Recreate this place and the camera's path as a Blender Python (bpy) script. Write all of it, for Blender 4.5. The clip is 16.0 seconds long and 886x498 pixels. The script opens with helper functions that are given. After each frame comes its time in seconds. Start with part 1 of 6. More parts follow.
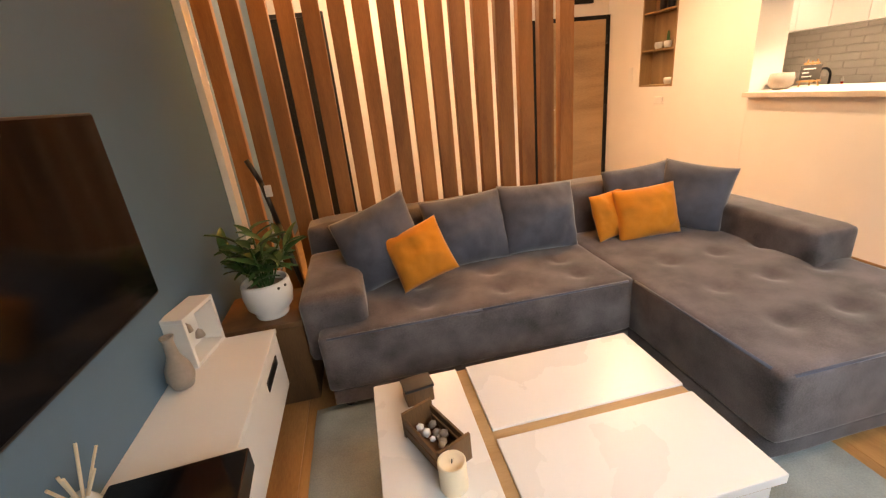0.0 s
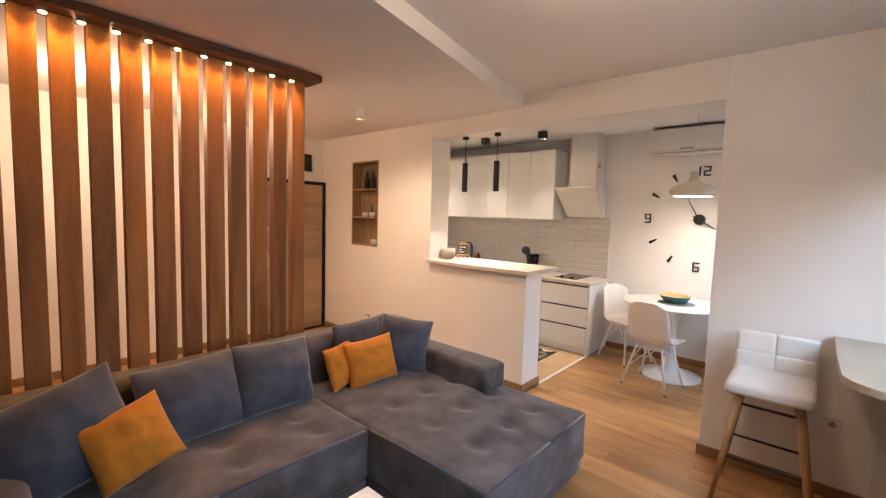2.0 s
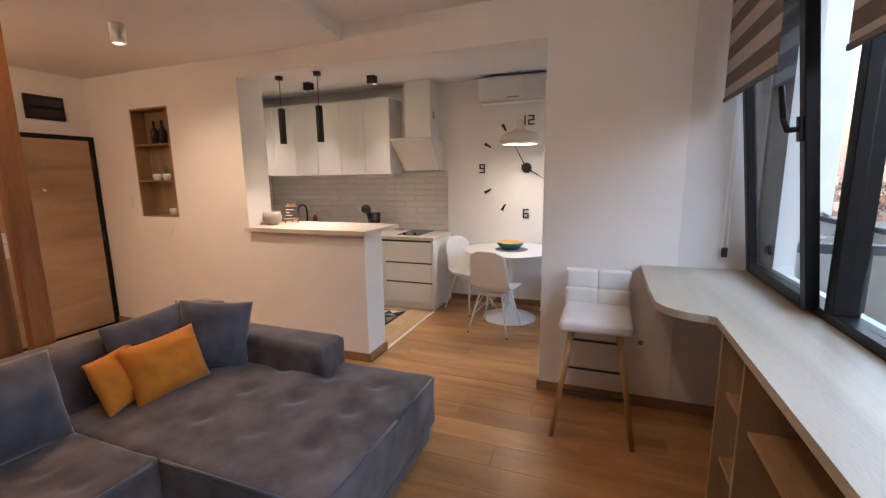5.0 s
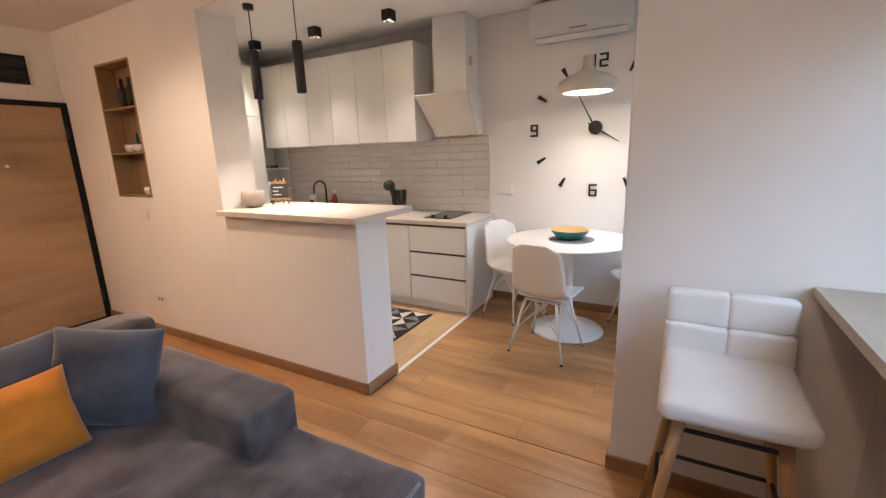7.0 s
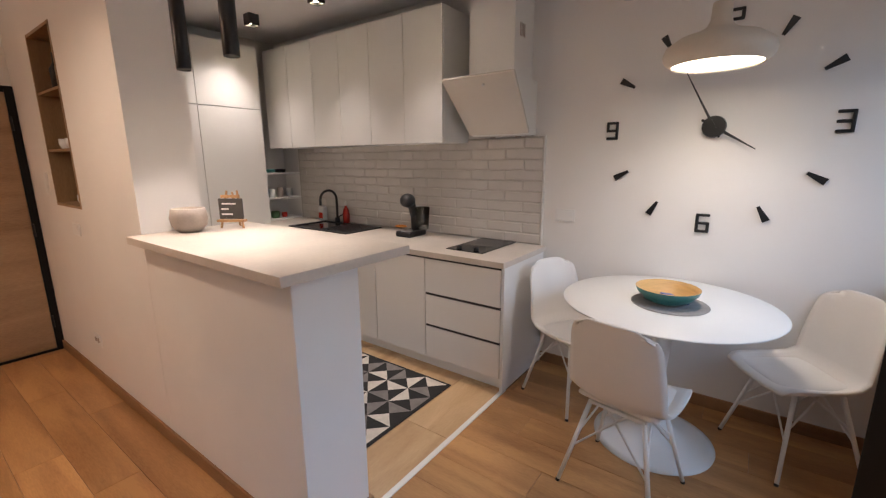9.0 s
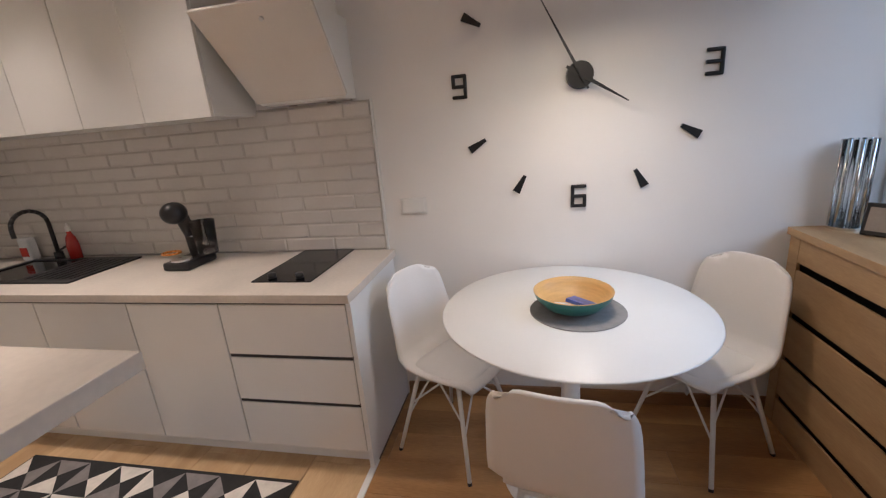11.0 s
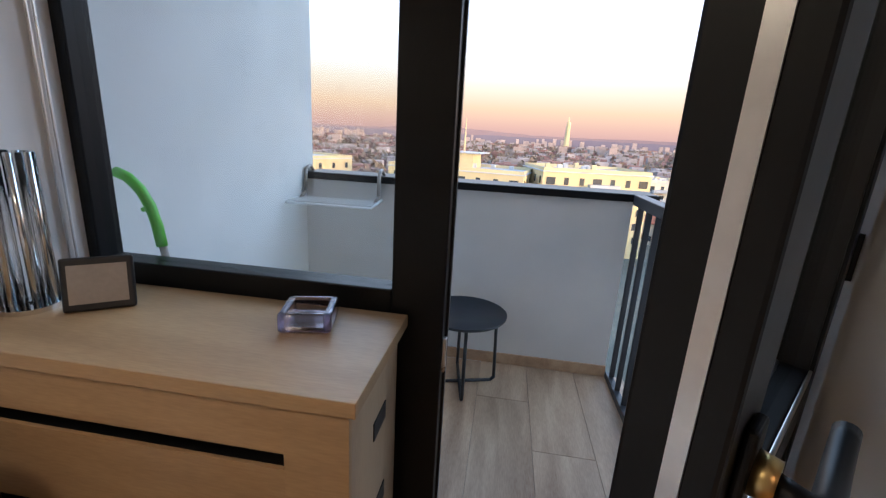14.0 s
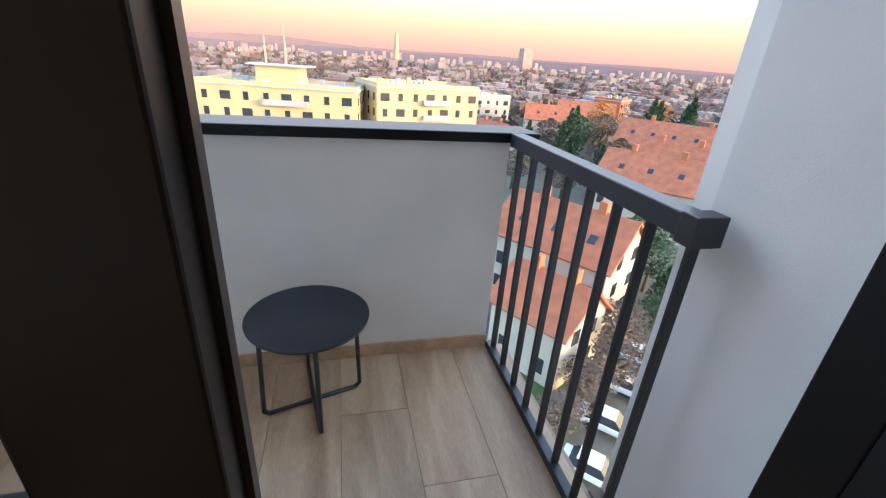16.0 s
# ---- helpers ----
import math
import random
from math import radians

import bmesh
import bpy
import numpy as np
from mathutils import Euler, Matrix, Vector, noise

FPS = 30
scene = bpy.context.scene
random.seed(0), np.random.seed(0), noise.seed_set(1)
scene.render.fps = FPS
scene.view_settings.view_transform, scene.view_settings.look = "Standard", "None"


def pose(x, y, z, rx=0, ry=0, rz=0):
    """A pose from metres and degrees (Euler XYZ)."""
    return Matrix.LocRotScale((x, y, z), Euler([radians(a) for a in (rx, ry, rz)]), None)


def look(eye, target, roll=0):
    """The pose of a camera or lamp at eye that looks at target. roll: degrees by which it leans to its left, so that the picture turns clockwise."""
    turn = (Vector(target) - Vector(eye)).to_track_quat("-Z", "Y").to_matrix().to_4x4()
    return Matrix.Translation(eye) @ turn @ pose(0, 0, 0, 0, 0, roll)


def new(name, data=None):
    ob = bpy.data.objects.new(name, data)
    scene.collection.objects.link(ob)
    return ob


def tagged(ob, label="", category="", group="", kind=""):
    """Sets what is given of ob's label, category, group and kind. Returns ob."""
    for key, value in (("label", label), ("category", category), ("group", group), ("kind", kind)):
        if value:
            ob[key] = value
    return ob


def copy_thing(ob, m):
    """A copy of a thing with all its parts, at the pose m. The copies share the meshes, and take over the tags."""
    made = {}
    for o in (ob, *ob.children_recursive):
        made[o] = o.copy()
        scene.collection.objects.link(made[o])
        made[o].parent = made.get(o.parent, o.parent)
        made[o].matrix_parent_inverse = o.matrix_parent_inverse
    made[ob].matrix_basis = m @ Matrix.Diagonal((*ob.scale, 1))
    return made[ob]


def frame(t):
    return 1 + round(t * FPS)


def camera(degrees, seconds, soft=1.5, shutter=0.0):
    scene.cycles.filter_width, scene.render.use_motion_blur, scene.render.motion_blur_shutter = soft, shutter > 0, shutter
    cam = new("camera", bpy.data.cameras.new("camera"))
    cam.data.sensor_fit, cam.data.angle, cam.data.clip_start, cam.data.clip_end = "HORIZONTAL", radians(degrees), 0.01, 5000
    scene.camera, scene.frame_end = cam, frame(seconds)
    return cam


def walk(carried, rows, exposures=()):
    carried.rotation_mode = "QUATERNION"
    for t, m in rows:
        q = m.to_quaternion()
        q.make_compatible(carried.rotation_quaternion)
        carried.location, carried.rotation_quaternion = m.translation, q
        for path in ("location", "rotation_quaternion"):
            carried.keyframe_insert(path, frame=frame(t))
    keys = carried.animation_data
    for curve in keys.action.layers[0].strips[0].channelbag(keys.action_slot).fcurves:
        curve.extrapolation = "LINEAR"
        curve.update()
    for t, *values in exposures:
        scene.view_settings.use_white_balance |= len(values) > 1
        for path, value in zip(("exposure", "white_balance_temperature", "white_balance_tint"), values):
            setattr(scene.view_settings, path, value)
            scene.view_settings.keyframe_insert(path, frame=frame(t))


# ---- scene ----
cam = camera(92.9, 16.0, 1.3)
PATH = [
    (0, (0.341, 0.1, 1.436), (0.658, 1.943, 0.728), -6.1),
    (0.5, (0.24, 0.072, 1.537), (0.962, 1.826, 0.902), -3.2),
    (1, (0.181, 0.055, 1.604), (1.182, 1.716, 1.117), -0.4),
    (1.5, (0.129, 0.04, 1.647), (1.418, 1.548, 1.393), 1.6),
    (2, (0.125, 0.017, 1.654), (1.627, 1.329, 1.494), 1.7),
    (2.5, (0.148, -0.005, 1.666), (1.799, 1.115, 1.52), 0.6),
    (3, (0.184, -0.001, 1.657), (1.927, 0.968, 1.501), 0.1),
    (3.5, (0.23, 0.009, 1.644), (2.062, 0.792, 1.466), 0.3),
    (4, (0.279, 0.006, 1.635), (2.176, 0.603, 1.418), -0.1),
    (4.5, (0.369, 0.053, 1.602), (2.255, 0.655, 1.324), -0.4),
    (4.7, (0.424, 0.081, 1.597), (2.294, 0.722, 1.294), -0.6),
    (7, (1.65, 0.336, 1.508), (3.356, 1.282, 1.067), -1.85),
    (7.5, (1.951, 0.362, 1.498), (3.623, 1.372, 1.065), -1.85),
    (8, (2.259, 0.474, 1.524), (3.884, 1.569, 1.122), -0.0),
    (8.5, (2.528, 0.621, 1.518), (4.08, 1.815, 1.109), 0.1),
    (10.8, (3.478, 1.2, 1.514), (5.335, 1.719, 0.984), -4.6),
    (11, (3.538, 1.222, 1.513), (5.417, 1.629, 0.96), -4.7),
    (11.5, (3.672, 1.302, 1.493), (5.579, 1.154, 0.899), -4.1),
    (12, (3.859, 1.331, 1.502), (5.58, 0.536, 0.865), -5.3),
    (12.5, (4.035, 1.295, 1.519), (5.447, 0.062, 0.821), -2.2),
    (13, (4.216, 1.106, 1.517), (5.387, -0.381, 0.873), -0.5),
    (13.5, (4.33, 0.89, 1.462), (5.092, -0.888, 0.957), 3.5),
    (14, (4.462, 0.703, 1.422), (4.729, -1.210, 0.910), 3.3),
    (14.5, (4.503, 0.556, 1.442), (4.526, -1.343, 0.82), 0.5),
    (15, (4.509, 0.433, 1.442), (4.209, -1.385, 0.668), -1.2),
    (15.5, (4.513, 0.225, 1.416), (4.043, -1.505, 0.534), 3.4),
    (16, (4.485, -0.029, 1.443), (4.025, -1.796, 0.628), 4.2),
]

walk(cam, [(t, look(eye, target, roll)) for t, eye, target, roll in PATH],
     [(0, 4.25, 9300, 13), (0.7, 4.1, 8500, 13), (1.5, 3.8, 7050, 11), (2.5, 3.7, 6900, 11), (4.5, 3.2, 6700, 11), (7, 3.5, 6400, 10), (8.5, 3.1, 6200, 11), (11, 2.9, 6150, 12), (11.5, 2.95, 5950, 12), (12, 2.8, 5950, 12), (12.6, 2.25, 6000, 12), (13.5, 2.35, 6100, 12), (14.5, 2.75, 6700, 12), (15.2, 2.75, 6800, 13), (16, 2.88, 6950, 13)])

# ---- world, sun, lamps ----
world = bpy.data.worlds.new("sky")
scene.world = world
world.use_nodes = True
wn = world.node_tree
sky = wn.nodes.new("ShaderNodeTexSky")
sky.sky_type, sky.sun_disc = "NISHITA", False
sky.sun_elevation, sky.sun_rotation = radians(10.3), radians(-53)
sky.dust_density, sky.air_density, sky.ozone_density = 1.0, 1.2, 3.0
wn.links.new(sky.outputs[0], wn.nodes["Background"].inputs[0])
wn.nodes["Background"].inputs[1].default_value = 0.2


def lamp(kind, name, place, power, colour, target=None, size=0.03, angle=90, blend=0.6):
    data = bpy.data.lights.new(name, kind)
    data.energy, data.color = power, colour
    if kind == "SPOT":
        data.spot_size, data.spot_blend, data.shadow_soft_size = radians(angle), blend, size
    elif kind == "POINT":
        data.shadow_soft_size = size
    ob = new(name, data)
    ob.matrix_world = look(place, target or (place[0], place[1] + 0.001, place[2] - 1))
    return ob


sun = lamp("SUN", "sun", (0, 0, 60), 0.42, (1.0, 0.50, 0.15), None)
sun.data.angle = radians(0.5)
sun.matrix_world = look((-79, 60, 18), (0, 0, 0))
WARM, AMBER = (1.0, 0.84, 0.74), (1.0, 0.43, 0.09)
SLAT_X = [-0.3745 + 0.1455 * i for i in range(16)]
for i, sx in enumerate(SLAT_X[:-1]):
    lamp("SPOT", "slat_spot", (sx + 0.073, 2.89, 2.57), 0.58, AMBER, (sx + 0.073, 3.02, 1.9), 0.02, 110, 1.0)
lamp("SPOT", "hall_spot_lamp", (2.65, 3.30, 2.49), 7.5, (1.0, 0.71, 0.50), None, 0.04, 160, 1.0)
lamp("POINT", "hall_lamp", (0.9, 4.2, 2.50), 4.6, (1.0, 0.66, 0.44), None, 0.08)
lamp("POINT", "living_lamp", (1.7, 0.55, 2.60), 2.2, (1.0, 0.74, 0.56), None, 0.10)
for ky in (2.65, 3.53, 4.40):
    lamp("SPOT", "kitchen_spot_lamp", (4.98, ky, 2.62), 7.5, WARM, (4.55, ky, 1.0), 0.04, 100, 1.0)
for py in (2.455, 2.86):
    lamp("SPOT", "bar_spot_lamp", (3.70, py, 1.905), 3.2, WARM, None, 0.02, 85, 0.9)
lamp("SPOT", "dining_lamp", (5.10, 0.97, 1.97), 3.0, WARM, None, 0.12, 140, 1.0)

# ---- materials ----


def mat(name, colour, rough=0.5, metal=0.0, scale=8.0, vary=0.15, bump=0.1, stretch=(1, 1, 1), fine=90.0, coat=0.0, glass=0.0, rand=0.0, sheen=0.0):
    """A principled material with broad and fine variation."""
    m = bpy.data.materials.new(name)
    m.use_nodes = True
    t = m.node_tree
    p = t.nodes["Principled BSDF"]
    link, add = t.links.new, t.nodes.new
    co = add("ShaderNodeTexCoord")
    mp = add("ShaderNodeMapping")
    mp.inputs["Scale"].default_value = stretch
    link(co.outputs["Object"], mp.inputs[0])
    n1, n2 = add("ShaderNodeTexNoise"), add("ShaderNodeTexNoise")
    n1.inputs["Scale"].default_value, n1.inputs["Detail"].default_value = scale, 6
    n2.inputs["Scale"].default_value, n2.inputs["Detail"].default_value = fine, 3
    link(mp.outputs[0], n1.inputs["Vector"]), link(mp.outputs[0], n2.inputs["Vector"])
    mix = add("ShaderNodeMath")
    mix.operation = "MULTIPLY_ADD"
    mix.inputs[1].default_value = 0.35
    link(n2.outputs[0], mix.inputs[0]), link(n1.outputs[0], mix.inputs[2])
    last = mix.outputs[0]
    if rand:
        info, sh = add("ShaderNodeObjectInfo"), add("ShaderNodeMath")
        sh.operation, sh.inputs[1].default_value = "MULTIPLY_ADD", rand
        link(info.outputs["Random"], sh.inputs[0]), link(last, sh.inputs[2])
        last = sh.outputs[0]
    ramp = add("ShaderNodeValToRGB")
    a, b = ramp.color_ramp.elements
    a.position, b.position = 0.38, 0.98 + rand * 0.6
    a.color = (*[c * (1 - vary) for c in colour], 1)
    b.color = (*[min(1, c * (1 + vary)) for c in colour], 1)
    link(last, ramp.inputs[0]), link(ramp.outputs[0], p.inputs["Base Color"])
    rr = add("ShaderNodeMapRange")
    rr.inputs["To Min"].default_value, rr.inputs["To Max"].default_value = max(0.02, rough - 0.03), min(1, rough + 0.04)
    link(n1.outputs[0], rr.inputs[0]), link(rr.outputs[0], p.inputs["Roughness"])
    if bump:
        bp = add("ShaderNodeBump")
        bp.inputs["Strength"].default_value, bp.inputs["Distance"].default_value = bump, 0.004
        link(mix.outputs[0], bp.inputs["Height"]), link(bp.outputs[0], p.inputs["Normal"])
    p.inputs["Metallic"].default_value = metal
    p.inputs["Coat Weight"].default_value, p.inputs["Coat Roughness"].default_value = coat, 0.06
    p.inputs["Transmission Weight"].default_value = glass
    if sheen:
        p.inputs["Sheen Weight"].default_value, p.inputs["Sheen Roughness"].default_value = sheen, 0.4
    return m


def wood(name, dark, light, axis=1, rough=0.45, rings=9.0, rand=0.0, bump=0.12, stretch=9.0):
    """Wood with its grain along an axis (0 x, 1 y, 2 z); broad figure and fine pores."""
    m = mat(name, light, rough, bump=0)
    t = m.node_tree
    p = t.nodes["Principled BSDF"]
    link, add = t.links.new, t.nodes.new
    mp = [n for n in t.nodes if n.type == "MAPPING"][0]
    sc = [stretch] * 3
    sc[axis] = 1.0
    mp.inputs["Scale"].default_value = sc
    n1 = [n for n in t.nodes if n.type == "TEX_NOISE"]
    n1[0].inputs["Scale"].default_value, n1[0].inputs["Distortion"].default_value = rings / 7.0, 0.6
    n1[1].inputs["Scale"].default_value = 28
    if rand:
        info, ad = add("ShaderNodeObjectInfo"), add("ShaderNodeVectorMath")
        ad.operation = "MULTIPLY_ADD"
        ad.inputs[1].default_value = (37, 23, 11)
        co = [n for n in t.nodes if n.type == "TEX_COORD"][0]
        link(info.outputs["Random"], ad.inputs[0]), link(co.outputs["Object"], ad.inputs[2]), link(ad.outputs[0], mp.inputs[0])
    ramp = [n for n in t.nodes if n.type == "VALTORGB"][0]
    a, b = ramp.color_ramp.elements
    a.position, b.position, a.color, b.color = 0.45, 0.85, (*dark, 1), (*light, 1)
    if rand:
        info, mx, hv = add("ShaderNodeObjectInfo"), add("ShaderNodeMapRange"), add("ShaderNodeHueSaturation")
        mx.inputs["To Min"].default_value, mx.inputs["To Max"].default_value = 1 - rand, 1 + rand
        link(info.outputs["Random"], mx.inputs[0]), link(mx.outputs[0], hv.inputs["Value"])
        link(ramp.outputs[0], hv.inputs["Color"]), link(hv.outputs[0], p.inputs["Base Color"])
    bp = add("ShaderNodeBump")
    bp.inputs["Strength"].default_value, bp.inputs["Distance"].default_value = bump, 0.002
    link(ramp.outputs[0], bp.inputs["Height"]), link(bp.outputs[0], p.inputs["Normal"])
    return m


def glow(name, colour, strength):
    m = mat(name, colour, 0.5, vary=0.02, bump=0)
    p = m.node_tree.nodes["Principled BSDF"]
    p.inputs["Emission Color"].default_value, p.inputs["Emission Strength"].default_value = (*colour, 1), strength
    return m


M_WALL = mat("white_wall_paint", (0.80, 0.78, 0.75), 0.75, scale=2.5, vary=0.03, bump=0.12, fine=220)
M_CEIL = mat("ceiling_paint", (0.80, 0.79, 0.78), 0.8, scale=2, vary=0.02, bump=0.06, fine=180)
M_BLUE = mat("petrol_wall_paint", (0.10, 0.185, 0.27), 0.6, scale=3, vary=0.06, bump=0.12, fine=220)
M_STUCCO = mat("grey_stucco", (0.71, 0.70, 0.68), 0.85, scale=3, vary=0.07, bump=0.35, fine=260)
M_PLANK = wood("laminate_oak", (0.31, 0.148, 0.055), (0.54, 0.295, 0.118), 1, 0.32, 7, 0.09, 0.06, 7)
M_KTILE = wood("kitchen_floor_tile", (0.40, 0.25, 0.12), (0.58, 0.40, 0.22), 0, 0.4, 7, 0.05, 0.05, 7)
M_BTILE = wood("balcony_wood_tile", (0.30, 0.175, 0.10), (0.56, 0.38, 0.24), 1, 0.5, 8, 0.05, 0.08, 7)
M_GROUT = mat("grout", (0.16, 0.12, 0.09), 0.9, scale=20, vary=0.1)
M_BASE = wood("baseboard_oak", (0.20, 0.10, 0.045), (0.34, 0.19, 0.09), 1, 0.45, 7)
M_SLAT = wood("stained_pine", (0.20, 0.075, 0.022), (0.40, 0.172, 0.058), 2, 0.5, 6, 0.22, 0.15, 9)
M_BOARD = wood("dark_pine_board", (0.07, 0.025, 0.010), (0.14, 0.055, 0.022), 0, 0.5, 6)
M_DOOR = wood("entrance_door_oak", (0.25, 0.155, 0.085), (0.46, 0.31, 0.18), 0, 0.45, 5, 0, 0.1, 6)
M_OAK = wood("light_oak_veneer", (0.33, 0.20, 0.095), (0.50, 0.33, 0.17), 0, 0.42, 6, 0, 0.08, 8)
M_OAKV = wood("light_oak_side", (0.33, 0.22, 0.13), (0.50, 0.36, 0.22), 2, 0.42, 6, 0, 0.08, 8)
M_SONOMA = wood("pale_desk_laminate", (0.36, 0.30, 0.22), (0.54, 0.475, 0.375), 0, 0.4, 5, 0, 0.04, 7)
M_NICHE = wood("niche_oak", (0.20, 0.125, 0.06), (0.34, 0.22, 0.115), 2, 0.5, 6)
M_LEG = wood("beech_leg", (0.34, 0.18, 0.075), (0.50, 0.29, 0.13), 2, 0.45, 6)
M_CRATE = wood("dark_crate_wood", (0.07, 0.035, 0.015), (0.17, 0.085, 0.035), 2, 0.55, 6)
M_BLACK = mat("anthracite_frame", (0.006, 0.0064, 0.0071), 0.38, scale=12, vary=0.2, bump=0.05)
M_BLACK.node_tree.nodes["Principled BSDF"].inputs["Specular IOR Level"].default_value = 0.25
M_RAIL = mat("grey_steel_rail", (0.030, 0.033, 0.038), 0.4, 0.2, scale=12, vary=0.15, bump=0.05)
M_DARK = mat("black_plastic", (0.012, 0.012, 0.013), 0.35, scale=20, vary=0.2, bump=0.05)
M_SCREEN = mat("television_glass", (0.004, 0.004, 0.005), 0.10, scale=3, vary=0.1, bump=0)
M_DARKPANEL = mat("dark_panel", (0.010, 0.012, 0.012), 0.25, scale=3, vary=0.2, bump=0)
M_GLOSS = mat("white_gloss_lacquer", (0.80, 0.79, 0.76), 0.14, scale=2, vary=0.02, bump=0.0, coat=0.3)
M_SATIN = mat("white_satin_lacquer", (0.78, 0.78, 0.76), 0.35, scale=3, vary=0.02, bump=0.02)
M_TABLE = mat("white_table_lacquer", (0.80, 0.79, 0.77), 0.27, scale=3, vary=0.02, bump=0.01)
M_SHELL = mat("white_plastic_shell", (0.80, 0.77, 0.73), 0.35, scale=4, vary=0.02, bump=0.02)
M_LEATHER = mat("white_leatherette", (0.80, 0.78, 0.75), 0.42, scale=6, vary=0.05, bump=0.25, fine=320)
M_TOPSTONE = mat("pale_stone_worktop", (0.62, 0.56, 0.49), 0.35, scale=3.2, vary=0.16, bump=0.03, fine=60)
M_TILE = mat("metro_tile_glaze", (0.60, 0.57, 0.53), 0.22, scale=5, vary=0.06, bump=0.03, rand=0.2)
M_TILEGROUT = mat("pale_tile_grout", (0.50, 0.47, 0.43), 0.8, scale=30, vary=0.05)
M_SOFA = mat("grey_velvet", (0.098, 0.086, 0.092), 0.85, scale=5.5, vary=0.85, bump=0.5, fine=180, sheen=0.4)
M_CUSH = mat("grey_cushion_velvet", (0.075, 0.087, 0.122), 0.85, scale=6, vary=0.5, bump=0.5, fine=260, sheen=0.4)
M_ORANGE = mat("orange_cushion_fabric", (0.62, 0.22, 0.018), 0.8, scale=8, vary=0.18, bump=0.4, fine=300, sheen=0.3)
M_RUG = mat("pale_blue_grey_rug", (0.33, 0.38, 0.38), 0.95, scale=3.5, vary=0.4, bump=0.8, fine=160)
M_GREY = mat("grey_ceramic", (0.33, 0.28, 0.24), 0.4, scale=9, vary=0.2, bump=0.1)
M_WHITECER = mat("white_ceramic", (0.74, 0.76, 0.76), 0.25, scale=7, vary=0.05, bump=0.06)
M_LEAF = mat("dark_green_leaf", (0.030, 0.095, 0.028), 0.35, scale=12, vary=0.45, bump=0.1)
M_STEEL = mat("brushed_steel", (0.62, 0.62, 0.62), 0.28, 1.0, scale=20, vary=0.1, bump=0.03)
M_CHROME = mat("bright_steel", (0.75, 0.75, 0.74), 0.12, 1.0, scale=10, vary=0.05, bump=0)
M_BRASS = mat("brass_nail", (0.6, 0.45, 0.2), 0.3, 1.0)
M_GREENPL = mat("green_plastic", (0.12, 0.50, 0.05), 0.4, scale=10, vary=0.1)
M_TEAL = mat("teal_bowl_glaze", (0.035, 0.16, 0.15), 0.3, scale=9, vary=0.15, bump=0.05)
M_BAMBOO = mat("bamboo_bowl_inside", (0.62, 0.38, 0.14), 0.4, scale=12, vary=0.15, stretch=(1, 1, 9))
M_MAT = mat("grey_place_mat", (0.26, 0.25, 0.245), 0.9, scale=30, vary=0.15, bump=0.5)
M_CARD = mat("printed_card_blue", (0.05, 0.09, 0.32), 0.35, scale=22, vary=0.9, bump=0)
M_PAPER = mat("white_card", (0.7, 0.68, 0.66), 0.5, scale=14, vary=0.15, bump=0)
M_CHALK = mat("chalk_board", (0.05, 0.045, 0.04), 0.8, scale=20, vary=0.3)
M_RED = mat("red_liquid", (0.45, 0.03, 0.02), 0.2, scale=6, vary=0.1, bump=0)
M_WAX = mat("cream_wax", (0.80, 0.68, 0.50), 0.45, scale=6, vary=0.06)
M_BEIGE = mat("beige_lamp_shade", (0.66, 0.60, 0.51), 0.5, scale=5, vary=0.05)
M_HOOD = mat("cream_gloss_glass", (0.74, 0.70, 0.64), 0.2, scale=3, vary=0.03, bump=0, coat=0.4)
M_BLIND_D = mat("taupe_blind_cloth", (0.115, 0.10, 0.095), 0.9, scale=10, vary=0.1, bump=0.3, fine=300)
M_BLIND_L = mat("sheer_blind_cloth", (0.36, 0.335, 0.32), 0.9, scale=10, vary=0.05, bump=0.3, fine=300)
M_GLASSJ = mat("clear_glass", (0.95, 0.95, 0.95), 0.03, vary=0.0, bump=0, glass=1.0)
M_PURPLE = mat("violet_glass", (0.88, 0.80, 0.90), 0.04, vary=0.05, bump=0, glass=1.0)
M_RUGW = mat("rug_white", (0.62, 0.57, 0.50), 0.95, scale=20, vary=0.15, bump=0.6)
M_RUGK = mat("rug_black", (0.018, 0.017, 0.016), 0.95, scale=20, vary=0.3, bump=0.6)
M_RUGG = mat("rug_grey", (0.20, 0.18, 0.17), 0.95, scale=20, vary=0.2, bump=0.6)
M_BULB = glow("lit_lamp_face", (1.0, 0.78, 0.48), 7.0)
M_LED = glow("amber_lamp_face", (1.0, 0.62, 0.25), 2.8)
M_SHADEIN = glow("lit_shade_opening", (1.0, 0.86, 0.66), 1.2)


